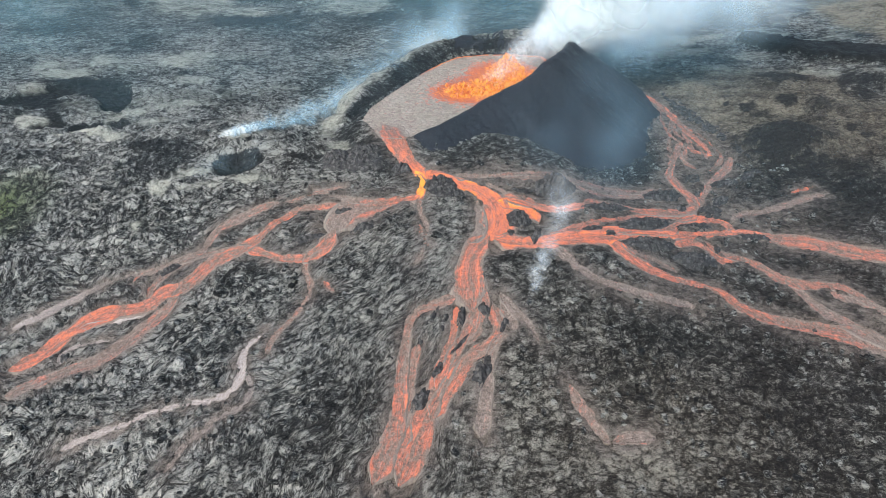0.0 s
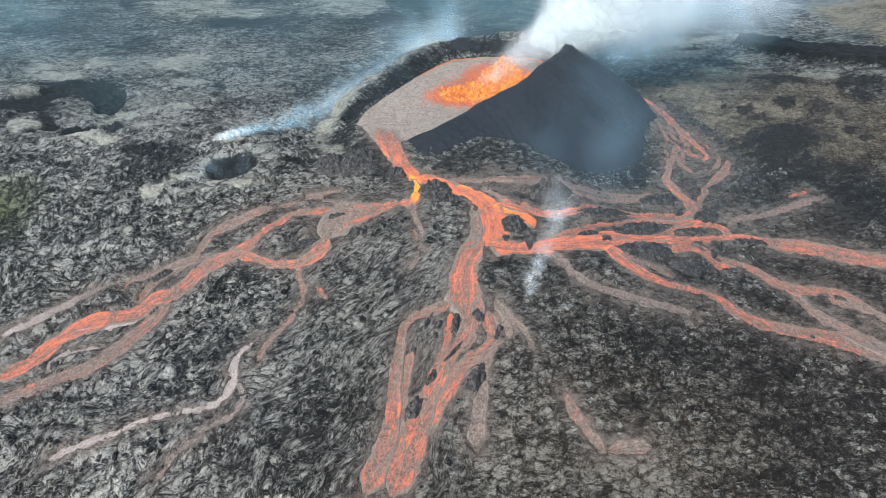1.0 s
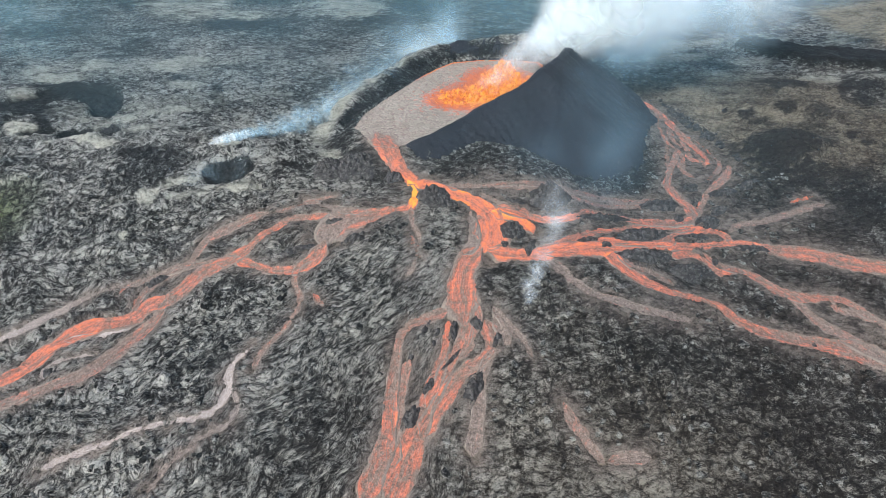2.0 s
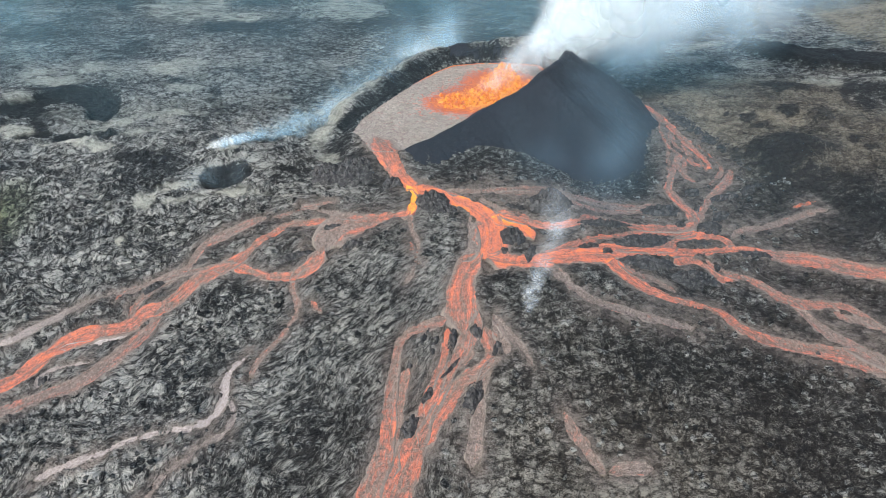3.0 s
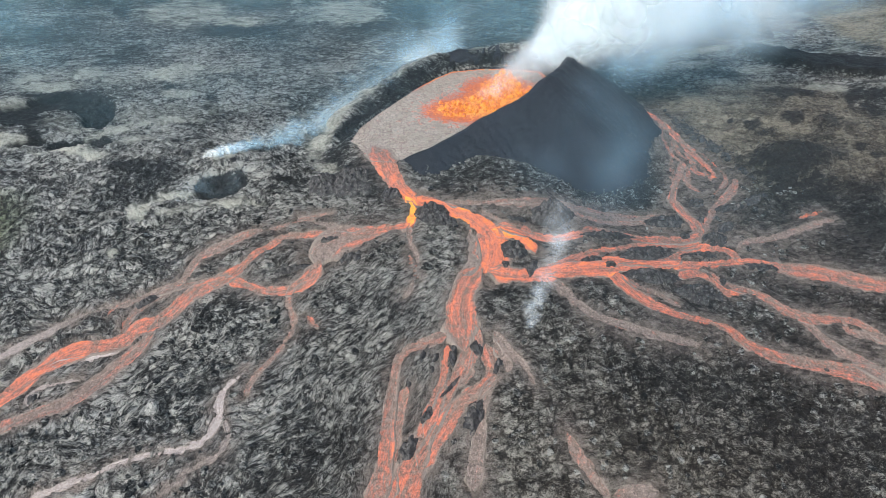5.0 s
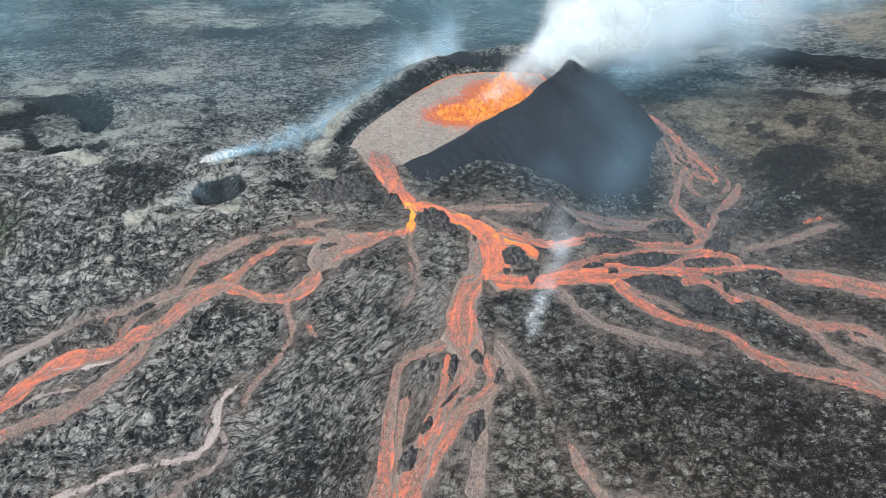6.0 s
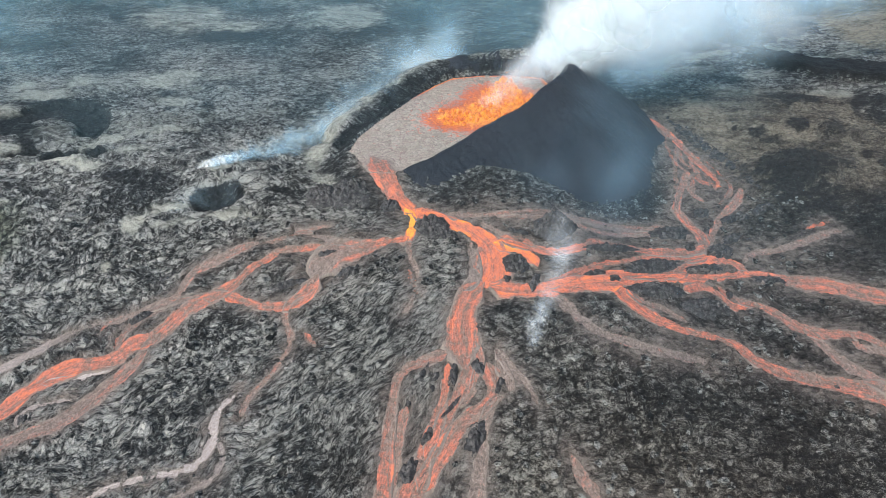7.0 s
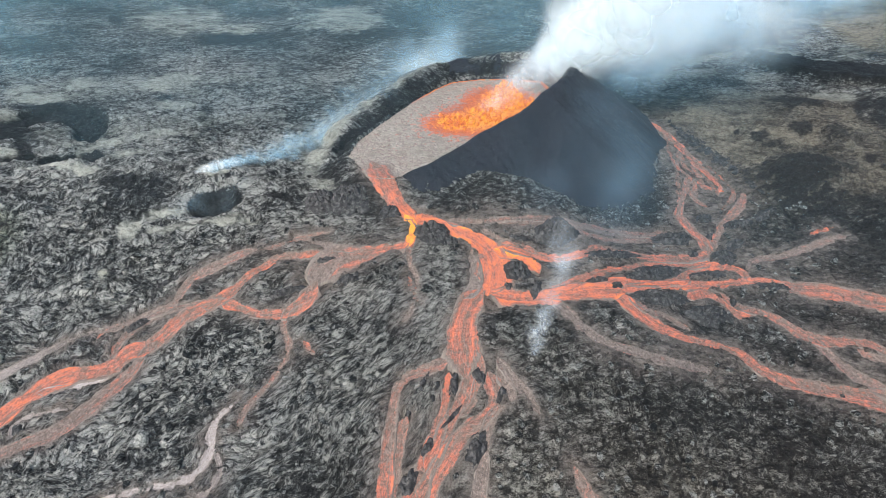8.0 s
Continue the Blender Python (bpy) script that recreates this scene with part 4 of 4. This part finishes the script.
def plate_material():
    m, t, p = material("lake_crust")
    pos = t.nodes.new("ShaderNodeTexCoord").outputs["Object"]
    shade = t.nodes.new("ShaderNodeObjectInfo").outputs["Random"]
    fine = tex_noise(t, pos, 1.8, 6, 0.65, 1.0)
    col = ramp(t, math_node(t, "ADD", math_node(t, "MULTIPLY", fine, 0.7), math_node(t, "MULTIPLY", shade, 0.12)), (0.22, (0.14, 0.12, 0.10)), (0.55, (0.37, 0.335, 0.275)), (0.85, (0.60, 0.56, 0.48)))
    t.links.new(col, p.inputs["Base Color"])
    p.inputs["Roughness"].default_value = 0.6
    bump(t, p, fine, 0.8, 0.25)
    return m


def molten_material():
    m, t, p = material("molten_lava")
    pos = t.nodes.new("ShaderNodeTexCoord").outputs["Object"]
    n = tex_noise(t, pos, 0.5, 5, 0.65, 1.0)
    p.inputs["Base Color"].default_value = (0.06, 0.02, 0.01, 1)
    e = ramp(t, n, (0.3, (0.5, 0.075, 0.02)), (0.46, (0.72, 0.17, 0.03)), (0.62, (0.95, 0.42, 0.04)))
    t.links.new(e, p.inputs["Emission Color"])
    p.inputs["Emission Strength"].default_value = 1.0
    return m


def build_plates():
    """Crust plates afloat on the lake, on eight shared shapes."""
    rnd = random.Random(31)
    mat = plate_material()
    shapes = []
    for k in range(8):
        n = rnd.randint(5, 7)
        a = [(i + rnd.uniform(-0.28, 0.28)) / n * 2 * math.pi for i in range(n)]
        r = [rnd.uniform(0.6, 1.2) for _ in range(n)]
        ring = lambda f, z: [(f * q * math.cos(b), f * q * math.sin(b), z) for q, b in zip(r, a)]
        v = ring(1.0, -0.12) + ring(1.0, 0.03) + ring(0.86, 0.1) + [(0, 0, 0.06)]
        me = bpy.data.meshes.new("plate")
        f = [(lv * n + i, lv * n + (i + 1) % n, (lv + 1) * n + (i + 1) % n, (lv + 1) * n + i) for lv in range(2) for i in range(n)]
        f += [(2 * n + i, 2 * n + (i + 1) % n, 3 * n) for i in range(n)]
        me.from_pydata(v, [], f)
        me.materials.append(mat)
        shapes.append(me)
    spots = []
    step = 2.9
    for i in range(-20, 21):
        for j in range(-10, 11):
            s_, n_ = (i + 0.5 * (j % 2) + rnd.uniform(-0.22, 0.22)) * step, (j + rnd.uniform(-0.22, 0.22)) * step * 0.9
            q = LAKE_C + s_ * LAKE_S + n_ * LAKE_N
            d = lake_field(np.array([q[0]]), np.array([q[1]]))[0][0]
            boil = float(bell(q[0], q[1], 5, 203.5, 11, 8) + bell(q[0], q[1], 23, 221, 13, 15))
            if d < -1.2 and boil < 0.42 and rnd.random() < 0.9:
                spots.append((q[0], q[1]))
    for x, y in spots[:300]:
        ob = new("plate", rnd.choice(shapes))
        k = rnd.choice((0.8, 1.1, 1.4, 1.6, 1.8))
        ob.matrix_world = Matrix.LocRotScale((x, y, LAKE_Z + 0.06), Euler((0, 0, rnd.uniform(0, 6.28))), (k, k * rnd.uniform(0.55, 1.0), 1))
        ob.parent = lake


def lump_mesh(name, mat, blobs, seed):
    """Uneven clots in one mesh. blobs: x, y, z, three radii."""
    rnd = random.Random(seed)
    ball = bmesh.new()
    bmesh.ops.create_icosphere(ball, subdivisions=2, radius=1)
    ball.verts.ensure_lookup_table()
    dirs = np.array([v.co[:] for v in ball.verts])
    tri = np.array([[v.index for v in f.verts] for f in ball.faces])
    ball.free()
    V, F = [], []
    for x, y, z, a, b, c in blobs:
        o = rnd.uniform(0, 99)
        r = 1 + 0.5 * perlin(dirs[:, 0] * 1.7 + o, dirs[:, 1] * 1.7 + dirs[:, 2] * 1.3, 5) + 0.3 * perlin(dirs[:, 0] * 4 + o, dirs[:, 2] * 4 - dirs[:, 1] * 3, 6)
        spin = np.array(Euler((0, 0, rnd.uniform(0, 6.28))).to_matrix())
        F.append(tri + len(V) * len(dirs))
        V.append((dirs * r[:, None] * np.array([a, b, c])) @ spin.T + np.array([x, y, z]))
    return mesh_from(name, np.vstack(V), np.vstack(F), mat)


def build_fountain():
    rnd = random.Random(37)
    blobs = []
    for cx, cy, sx, sy, top, count in ((24, 225, 8, 8, 10, 150), (5, 203.5, 8, 4.5, 5, 90), (16, 209, 8, 5, 5, 70)):
        for _ in range(count):
            dx, dy = rnd.gauss(0, 0.55), rnd.gauss(0, 0.55)
            lift = max(0.0, 1 - math.hypot(dx, dy)) * top * rnd.random() ** 0.8
            r = rnd.uniform(0.5, 1.5) * (1 - 0.5 * lift / top)
            blobs.append((cx + dx * sx, cy + dy * sy, LAKE_Z + 0.1 + lift, r, r * rnd.uniform(0.6, 1), r * rnd.uniform(0.7, 1.6)))
    for _ in range(120):
        a, l = rnd.uniform(0, 6.28), rnd.random() ** 0.5
        blobs.append((24 + 9 * l * math.cos(a), 221 + 10 * l * math.sin(a), LAKE_Z + rnd.uniform(1, 11) * (1.1 - l), *(rnd.uniform(0.12, 0.3),) * 2, rnd.uniform(0.15, 0.5)))
    me = lump_mesh("lava_fountain", molten_material(), blobs, 38)
    return tagged(new("lava_fountain", me), "orange and yellow lava splashing from the boiling lake", "lava fountain", kind="stuff")


build_plates()
build_fountain()


def rubble_mound(x, y, rx, ry, h, turn=0.0, lift=0.0):
    """A low hump of black clinker standing in or beside the streams."""
    seed = int(abs(x * 7 + y * 13))
    rings, seg = 26, 72
    R, T = np.meshgrid(np.linspace(0, 1, rings), np.linspace(0, 2 * math.pi, seg, endpoint=False), indexing="ij")
    rag = 1 + 0.28 * fbm(np.cos(T) * 1.6 + seed, np.sin(T) * 1.6, 3, seed)
    lx, ly = R * np.cos(T) * rag * rx, R * np.sin(T) * rag * ry
    c, s_ = math.cos(turn), math.sin(turn)
    gx, gy = x + lx * c - ly * s_, y + lx * s_ + ly * c
    top = h * (1 - R**2.4) * (0.75 + 0.8 * np.abs(fbm(gx * 0.45, gy * 0.45, 2, seed + 3, 0.6)))
    z = base_height(gx, gy) - 0.35 + lift + 1.25 * top + 0.9 * fbm(gx * 0.6, gy * 0.6, 2, seed + 5, 0.55) * (1 - R**4)
    me = mesh_from("rubble_mound", np.stack([gx, gy, z], -1).reshape(-1, 3), grid_faces(rings, seg, True), CLINKER)
    return tagged(new("rubble_mound", me), "rough black clinker mound between the lava streams", "lava island", "clinker islands")


ISLANDS_FAR = ((-3.4, 143, 5.936, 4.028, 3.2, -0.37), (20.2, 131.1, 4.134, 3.392, 1.94, -0.24), (17.4, 126.2, 1.378, 1.272, 1.04, 0.25), (25, 125.3, 3.71, 1.484, 1.13, 1.15), (50.6, 142.2, 9.434, 2.332, 1.49, 0.26), (62, 137, 10.812, 2.862, 1.715, 0.29), (42.7, 130.3, 4.134, 1.166, 0.995, 0.39), (48.4, 129.3, 2.12, 1.166, 0.995, 0.44), (79.4, 138.5, 7.95, 2.014, 1.355, 0.18), (97.8, 136.3, 6.572, 1.696, 1.22, 0.01))
ISLANDS_EAST = ((77.3, 147.4, 2.226, 1.378, 1.085, 0.43), (87.3, 146.9, 4.24, 3.286, 1.895, 0.11), (96.2, 148.5, 2.014, 1.06, 0.95, 0.3), (72.7, 154.1, 7.526, 3.604, 2.03, 0.17), (92.9, 152.7, 6.148, 2.438, 1.535, 0.42), (86.9, 164.5, 3.71, 2.438, 1.535, 0.42), (97.3, 162.1, 6.678, 2.65, 1.625, 0.43), (108.7, 168, 7.102, 2.226, 1.445, 0.55), (85.7, 156.3, 3.074, 1.166, 0.995, 1.17), (60.4, 126.7, 9.54, 2.968, 1.76, 0.13), (74.3, 123.1, 8.056, 3.604, 2.03, 0.05), (83.1, 129.1, 1.696, 1.272, 1.04, 0.84))
ISLANDS_NEAR = ((-6.6, 99.2, 5.83, 1.484, 1.13, 1.08), (-2.5, 98.9, 4.982, 1.272, 1.04, 1.33), (2.2, 100.5, 3.286, 1.272, 1.04, 1.43), (8.6, 102.3, 2.332, 1.484, 1.13, -1.21), (13.9, 97.2, 2.438, 1.378, 1.085, 1.25), (-4.1, 87.6, 2.438, 1.166, 0.995, 1.01), (-8.4, 80.2, 3.392, 1.908, 1.31, 1.06), (1.7, 93.6, 3.71, 0.636, 0.77, 0.77), (7.2, 86.3, 4.558, 2.438, 1.535, 1.1))
ISLANDS_WEST = ((-45.8, 129.3, 6.042, 1.484, 1.13, 0.11), (-27.5, 130.8, 4.452, 1.802, 1.265, 0.29), (-35.6, 137.8, 3.604, 0.848, 0.86, 0.14), (-108, 95, 2.756, 1.802, 1.265, -0.6), (-85.9, 135, 4.982, 1.484, 1.13, 0.71), (-88.5, 124, 4.134, 1.378, 1.085, 0.54), (-102.9, 103.7, 4.028, 1.06, 0.95, 0.18), (33.3, 145.5, 8.692, 4.664, 3.2, 0.56), (103.8, 103.6, 1.06, 0.53, 0.725, 0.13))
ISLANDS_VENT = ((-17, 152.6, 3.604, 3.18, 1.85, 0), (-29, 161, 10.07, 7.95, 3.2, 0), (-40, 160, 6.36, 5.3, 3.2, 0), (-33, 170, 4.77, 4.24, 2.2, 0), (1.5, 140.3, 3.71, 1.696, 1.22, -0.4), (22, 141.5, 4.77, 1.272, 1.04, -0.25))
for spec in (*ISLANDS_FAR, *ISLANDS_EAST, *ISLANDS_NEAR, *ISLANDS_WEST, *ISLANDS_VENT):
    rubble_mound(*spec)


def build_stream(index):
    name, h0, h1, _ = STREAMS[index]
    line = LINES[index]
    n, m = len(line), 13
    tang = np.gradient(line[:, :2], axis=0)
    tang /= np.linalg.norm(tang, axis=1)[:, None] + 1e-9
    side = np.stack([-tang[:, 1], tang[:, 0]], -1)
    run = np.r_[0, np.cumsum(np.hypot(*np.diff(line[:, :2], axis=0).T))]
    u = np.linspace(-1, 1, m)
    rag = line[:, 2] * 0.62 + 0.5
    left = rag * (1 + 0.35 * fbm(run * 0.16, run * 0 + index, 3, 100 + index, 0.5))
    right = rag * (1 + 0.35 * fbm(run * 0.16, run * 0 + index + 50, 3, 200 + index, 0.5))
    taper = smooth(0, 1, np.minimum(np.arange(n), np.arange(n)[::-1]) / np.clip(line[:, 2] * 1.6, 4, 14) + 0.2)
    w = np.where(u[None] < 0, right[:, None], left[:, None]) * taper[:, None] * u[None]
    x, y = line[:, 0, None] + w * side[:, 0, None], line[:, 1, None] + w * side[:, 1, None]
    z = base_height(x, y) - 0.15 + 0.22 * np.exp(-(((np.abs(u[None]) - 0.7) / 0.14) ** 2)) - 0.7 * smooth(0.8, 1.0, np.abs(u[None])) + 0.02 * (index % 9) + 0.1 * fbm(x * 0.5, y * 0.5, 2, 7)
    if name == "main_channel":
        z = np.maximum(z, LAKE_Z + 0.3 - 0.66 * np.maximum(lake_field(x, y)[0] - 0.5, 0))
    heat = (h0 + (h1 - h0) * run / run[-1])[:, None] + 0 * u[None]
    edge = smooth(0.5, 0.85, np.abs(u[None]) + 0 * w + 0.25 * fbm(run * 0.2, run * 0 + index, 3, 300 + index)[:, None])
    margin = np.exp(-(((np.abs(u[None]) - 0.66) / 0.14) ** 2)) * (0.5 + 1.6 * fbm(run * 0.07, run * 0 + index, 2, 400 + index))[:, None]
    flow = np.stack([w * 1.1, run[:, None] * 0.16 + 0 * w, np.full_like(w, index * 7.0)], -1).reshape(-1, 3)
    me = mesh_from("lava_stream", np.stack([x, y, z], -1).reshape(-1, 3), grid_faces(n, m), LAVA, flow=flow, hotness=heat.ravel(), edge=edge.ravel(), margin=margin.ravel())
    mean = (h0 + h1) / 2
    label = "bright orange molten lava stream" if mean > 0.7 else "orange lava stream under torn grey-pink crust" if mean > 0.3 else "pinkish grey crusted lava stream with faint glow"
    return tagged(new("lava_stream", me), label, "lava stream", "lava streams on the field")


for k in range(len(STREAMS)):
    build_stream(k)


def build_slabs(name, label, spots, seed, mat):
    """Loose tilted crust slabs, flat and angular, joined. spots: x, y, z, size."""
    rnd = random.Random(seed)
    V, F = [], []
    for x, y, z, size in spots:
        n = 6
        a = [(i + rnd.uniform(-0.3, 0.3)) / n * 2 * math.pi for i in range(n)]
        r = [rnd.uniform(0.6, 1.15) for _ in range(n)]
        thick = rnd.uniform(0.14, 0.35)
        low = [(q * math.cos(b), 0.7 * q * math.sin(b), -thick) for q, b in zip(r, a)]
        high = [(0.88 * p, 0.88 * q, thick) for p, q, _ in low]
        turn = np.array(Euler((rnd.gauss(0, 0.35), rnd.gauss(0, 0.35), rnd.uniform(0, 6.28))).to_matrix())
        p = np.array(low + high) * size @ turn.T + np.array([x, y, z])
        o = len(V) * 2 * n
        F += [(o + i, o + (i + 1) % n, o + n + (i + 1) % n, o + n + i) for i in range(n)]
        F += [(o + n, o + n + 1, o + n + 2, o + n + 3), (o + n, o + n + 3, o + n + 4, o + n + 5)]
        V.append(p)
    v = np.vstack(V)
    k = len(v)
    flow = np.stack([v[:, 0], v[:, 1], v[:, 2]], -1)
    me = mesh_from(name, v, np.array(F), mat, False, flow=flow, pale=np.repeat([rnd.uniform(-0.2, 0.15) for _ in spots], 12), brown=np.zeros(k), moss=np.zeros(k), fresh=np.zeros(k), drawn=np.zeros(k), dust_and_lit=np.zeros(k))
    return tagged(new(name, me), label, "lava slabs", kind="stuff")


def scatter():
    """Places for loose slabs on the near field, clear of the streams, lying on the ground."""
    rnd = np.random.RandomState(61)
    x, y = rnd.uniform(-125, 125, 2400), rnd.uniform(56, 175, 2400)
    clear = (stream_field(x, y) > 1.6) & (lake_field(x, y)[0] > 14) & (fbm(x * 0.04, y * 0.04, 3, 63) > -0.12) & (np.hypot((x + 77) / 17, (y - 168) / 12) > 1.1)
    x, y = x[clear], y[clear]
    co = np.empty(len(ground.data.vertices) * 3, np.float32)
    ground.data.vertices.foreach_get("co", co)
    co = co.reshape(GRID[0], GRID[1], 3)
    i, j = np.searchsorted(co[:, 0, 1], y), np.searchsorted(co[0, :, 0], x)
    z = co[i, j, 2]
    return np.stack([x, y, z + 0.12, rnd.uniform(0.4, 1.0, len(x)) ** 1.5 * 1.5 + 0.2], -1)


build_slabs("lava_slabs", "loose tilted grey slabs of lava crust on the field", scatter(), 67, GROUND)
rnd = np.random.RandomState(71)
edge_x = 96 + 18 * rnd.rand(260)
edge_y = 232 - 2.3 * (edge_x - 92) + rnd.normal(0, 4, 260)
build_slabs("rubble_bank", "dark blocky rubble bank beside the cone", np.stack([edge_x, edge_y, base_height(edge_x, edge_y) + 0.9, 0.5 + 0.9 * rnd.rand(260)], -1), 73, CLINKER)


# ---- smoke ----
def build_smoke(name, label, mat, puffs, seed, sway=0.6):
    """Soft bowl-shaped veils, each fading out towards its edge. puffs: x, y, z, radius, strength."""
    rnd = random.Random(seed)
    rings, seg = 7, 18
    V, F, A = [], [], []
    a = np.linspace(0, 2 * math.pi, seg, endpoint=False)
    rr = np.linspace(0, 1, rings)
    for x, y, z, radius, strength in puffs:
        turn = Euler((rnd.uniform(-sway, sway) + 1.15, 0, rnd.uniform(-sway, sway))).to_matrix()
        R, T = np.meshgrid(rr, a, indexing="ij")
        wob = 1 + 0.25 * np.sin(2 * T + rnd.uniform(0, 6)) + 0.15 * np.sin(3 * T + rnd.uniform(0, 6))
        p = np.stack([R * np.cos(T) * wob, R * np.sin(T) * wob, 0.03 * (R**2)], -1).reshape(-1, 3) * radius
        p = p @ np.array(turn).T + np.array([x, y, z])
        F.append(grid_faces(rings, seg, True) + len(V) * rings * seg)
        V.append(p)
        A.append((strength * (1 - smooth(0, 1, R))).ravel())
    me = mesh_from(name, np.vstack(V), np.vstack(F), mat, fade=np.hstack(A))
    return tagged(new(name, me), label, "smoke", kind="stuff")


def trail(points, count, seed, spread=0.35):
    """Puffs along a rising line of x, y, z, radius, strength."""
    rnd = random.Random(seed)
    p = np.array(points, float)
    out = []
    for k in range(count):
        t = (k + rnd.random()) / count * (len(p) - 1)
        i = min(int(t), len(p) - 2)
        q = p[i] * (1 - t + i) + p[i + 1] * (t - i)
        r = q[3]
        out.append((q[0] + rnd.gauss(0, spread) * r, q[1] + rnd.gauss(0, spread) * r, q[2] + rnd.gauss(0, spread) * r, r * rnd.uniform(0.6, 1.2), q[4]))
    return out


WHITE_SMOKE = smoke_material("white_steam", (0.84, 0.915, 0.93), 1.0, 0.02, 0.4, 0.4)
PALE_SMOKE = smoke_material("pale_smoke", (0.82, 0.92, 0.96), 0.9, 0.035, 0.35, 0.2)
WISP_SMOKE = smoke_material("wispy_smoke", (0.80, 0.90, 0.95), 0.9, 0.09, 0.2)
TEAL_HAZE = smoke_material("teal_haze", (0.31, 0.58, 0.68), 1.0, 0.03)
BLUE_SMOKE = smoke_material("blue_smoke", (0.43, 0.65, 0.77), 1.0, 0.06, 0.3)
NAVY_SMOKE = smoke_material("thin_blue_smoke", (0.30, 0.52, 0.68), 1.0, 0.05, 0.4)
build_smoke("steam_plume", "dense white steam plume rising from the crater", WHITE_SMOKE,
            trail([(44, 238, 25, 7, 0.4), (50, 240, 31, 11, 0.65), (59, 242, 38, 15, 0.8), (70, 244, 46, 18, 0.8), (82, 246, 56, 18, 0.6), (92, 247, 64, 14, 0.3)], 84, 3, 0.34), 3, 0.2)
build_smoke("steam_drift", "white steam drifting away from the plume", PALE_SMOKE,
            trail([(66, 234, 33, 8, 0.1), (78, 234, 38, 11, 0.2), (90, 234, 44, 15, 0.28), (104, 236, 50, 18, 0.26), (122, 240, 57, 22, 0.2)], 60, 11), 11, 0.2)
build_smoke("lake_fume", "thin fume over the boiling lava lake", PALE_SMOKE,
            trail([(14, 208, 21, 5, 0.12), (26, 222, 25, 7, 0.2), (38, 234, 30, 8, 0.4), (46, 240, 34, 8, 0.5)], 44, 19), 19)
build_smoke("plume_edge", "thin bluish smoke beside the steam plume", BLUE_SMOKE,
            trail([(72, 236, 24, 8, 0.3), (86, 240, 31, 13, 0.4), (106, 250, 44, 18, 0.5), (136, 266, 56, 26, 0.45), (176, 290, 68, 34, 0.34)], 60, 13), 13)
build_smoke("crater_haze", "thin blue smoke hanging before the cone", NAVY_SMOKE,
            trail([(24, 150, 14, 12, 0.03), (42, 150, 18, 13, 0.045), (58, 156, 20, 13, 0.05), (50, 176, 32, 11, 0.035), (62, 196, 36, 9, 0.045)], 56, 15, 0.5), 15)
build_smoke("blue_smoke", "thin blue smoke drifting from a vent beside the pit", BLUE_SMOKE,
            trail([(-82, 184, 9.5, 2.4, 0.55), (-70, 188, 11, 3.4, 0.5), (-56, 193, 13, 4.6, 0.4), (-44, 202, 16, 6, 0.26), (-30, 226, 20, 9, 0.2), (-14, 258, 22, 12, 0.2), (6, 290, 26, 14, 0.2)], 110, 5), 5, 0.3)
build_smoke("vent_steam", "patches of white steam from vents beside the pit and crater", WHITE_SMOKE,
            trail([(-88, 182, 9, 1.8, 0.4), (-82, 184, 9.5, 2.4, 0.6), (-75, 187, 10.5, 2.6, 0.35)], 22, 9)
            + trail([(-22, 284, 8, 6, 0.2), (-12, 294, 9, 7, 0.35), (2, 300, 10, 8, 0.25)], 16, 29), 9, 0.3)
build_smoke("pit_fume", "thin blue fume standing in the collapse pit", BLUE_SMOKE,
            trail([(-88, 166, 5, 6, 0.1), (-77, 167, 5, 7, 0.11), (-66, 167, 6, 6, 0.1)], 14, 27), 27, 0.3)
build_smoke("smoke_wisp", "small pale smoke wisp over the lava field", WISP_SMOKE,
            trail([(22, 106, 1.0, 2.4, 0.22), (24, 111, 2.8, 3.6, 0.26), (27, 118, 6, 4.4, 0.22), (31, 125, 11, 5.0, 0.15), (33, 131, 15, 5, 0.09), (34, 137, 19, 5, 0.04)], 48, 7, 0.25), 7)
rnd = random.Random(21)
# Faint tinted veils stand in for the blue haze of distant air.
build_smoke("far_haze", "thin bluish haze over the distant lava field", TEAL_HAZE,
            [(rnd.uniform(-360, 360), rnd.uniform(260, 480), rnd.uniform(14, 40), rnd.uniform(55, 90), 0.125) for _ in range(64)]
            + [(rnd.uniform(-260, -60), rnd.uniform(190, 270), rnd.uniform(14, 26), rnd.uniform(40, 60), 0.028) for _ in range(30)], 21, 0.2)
# Veils added over the whole field to lift its darkest tones.
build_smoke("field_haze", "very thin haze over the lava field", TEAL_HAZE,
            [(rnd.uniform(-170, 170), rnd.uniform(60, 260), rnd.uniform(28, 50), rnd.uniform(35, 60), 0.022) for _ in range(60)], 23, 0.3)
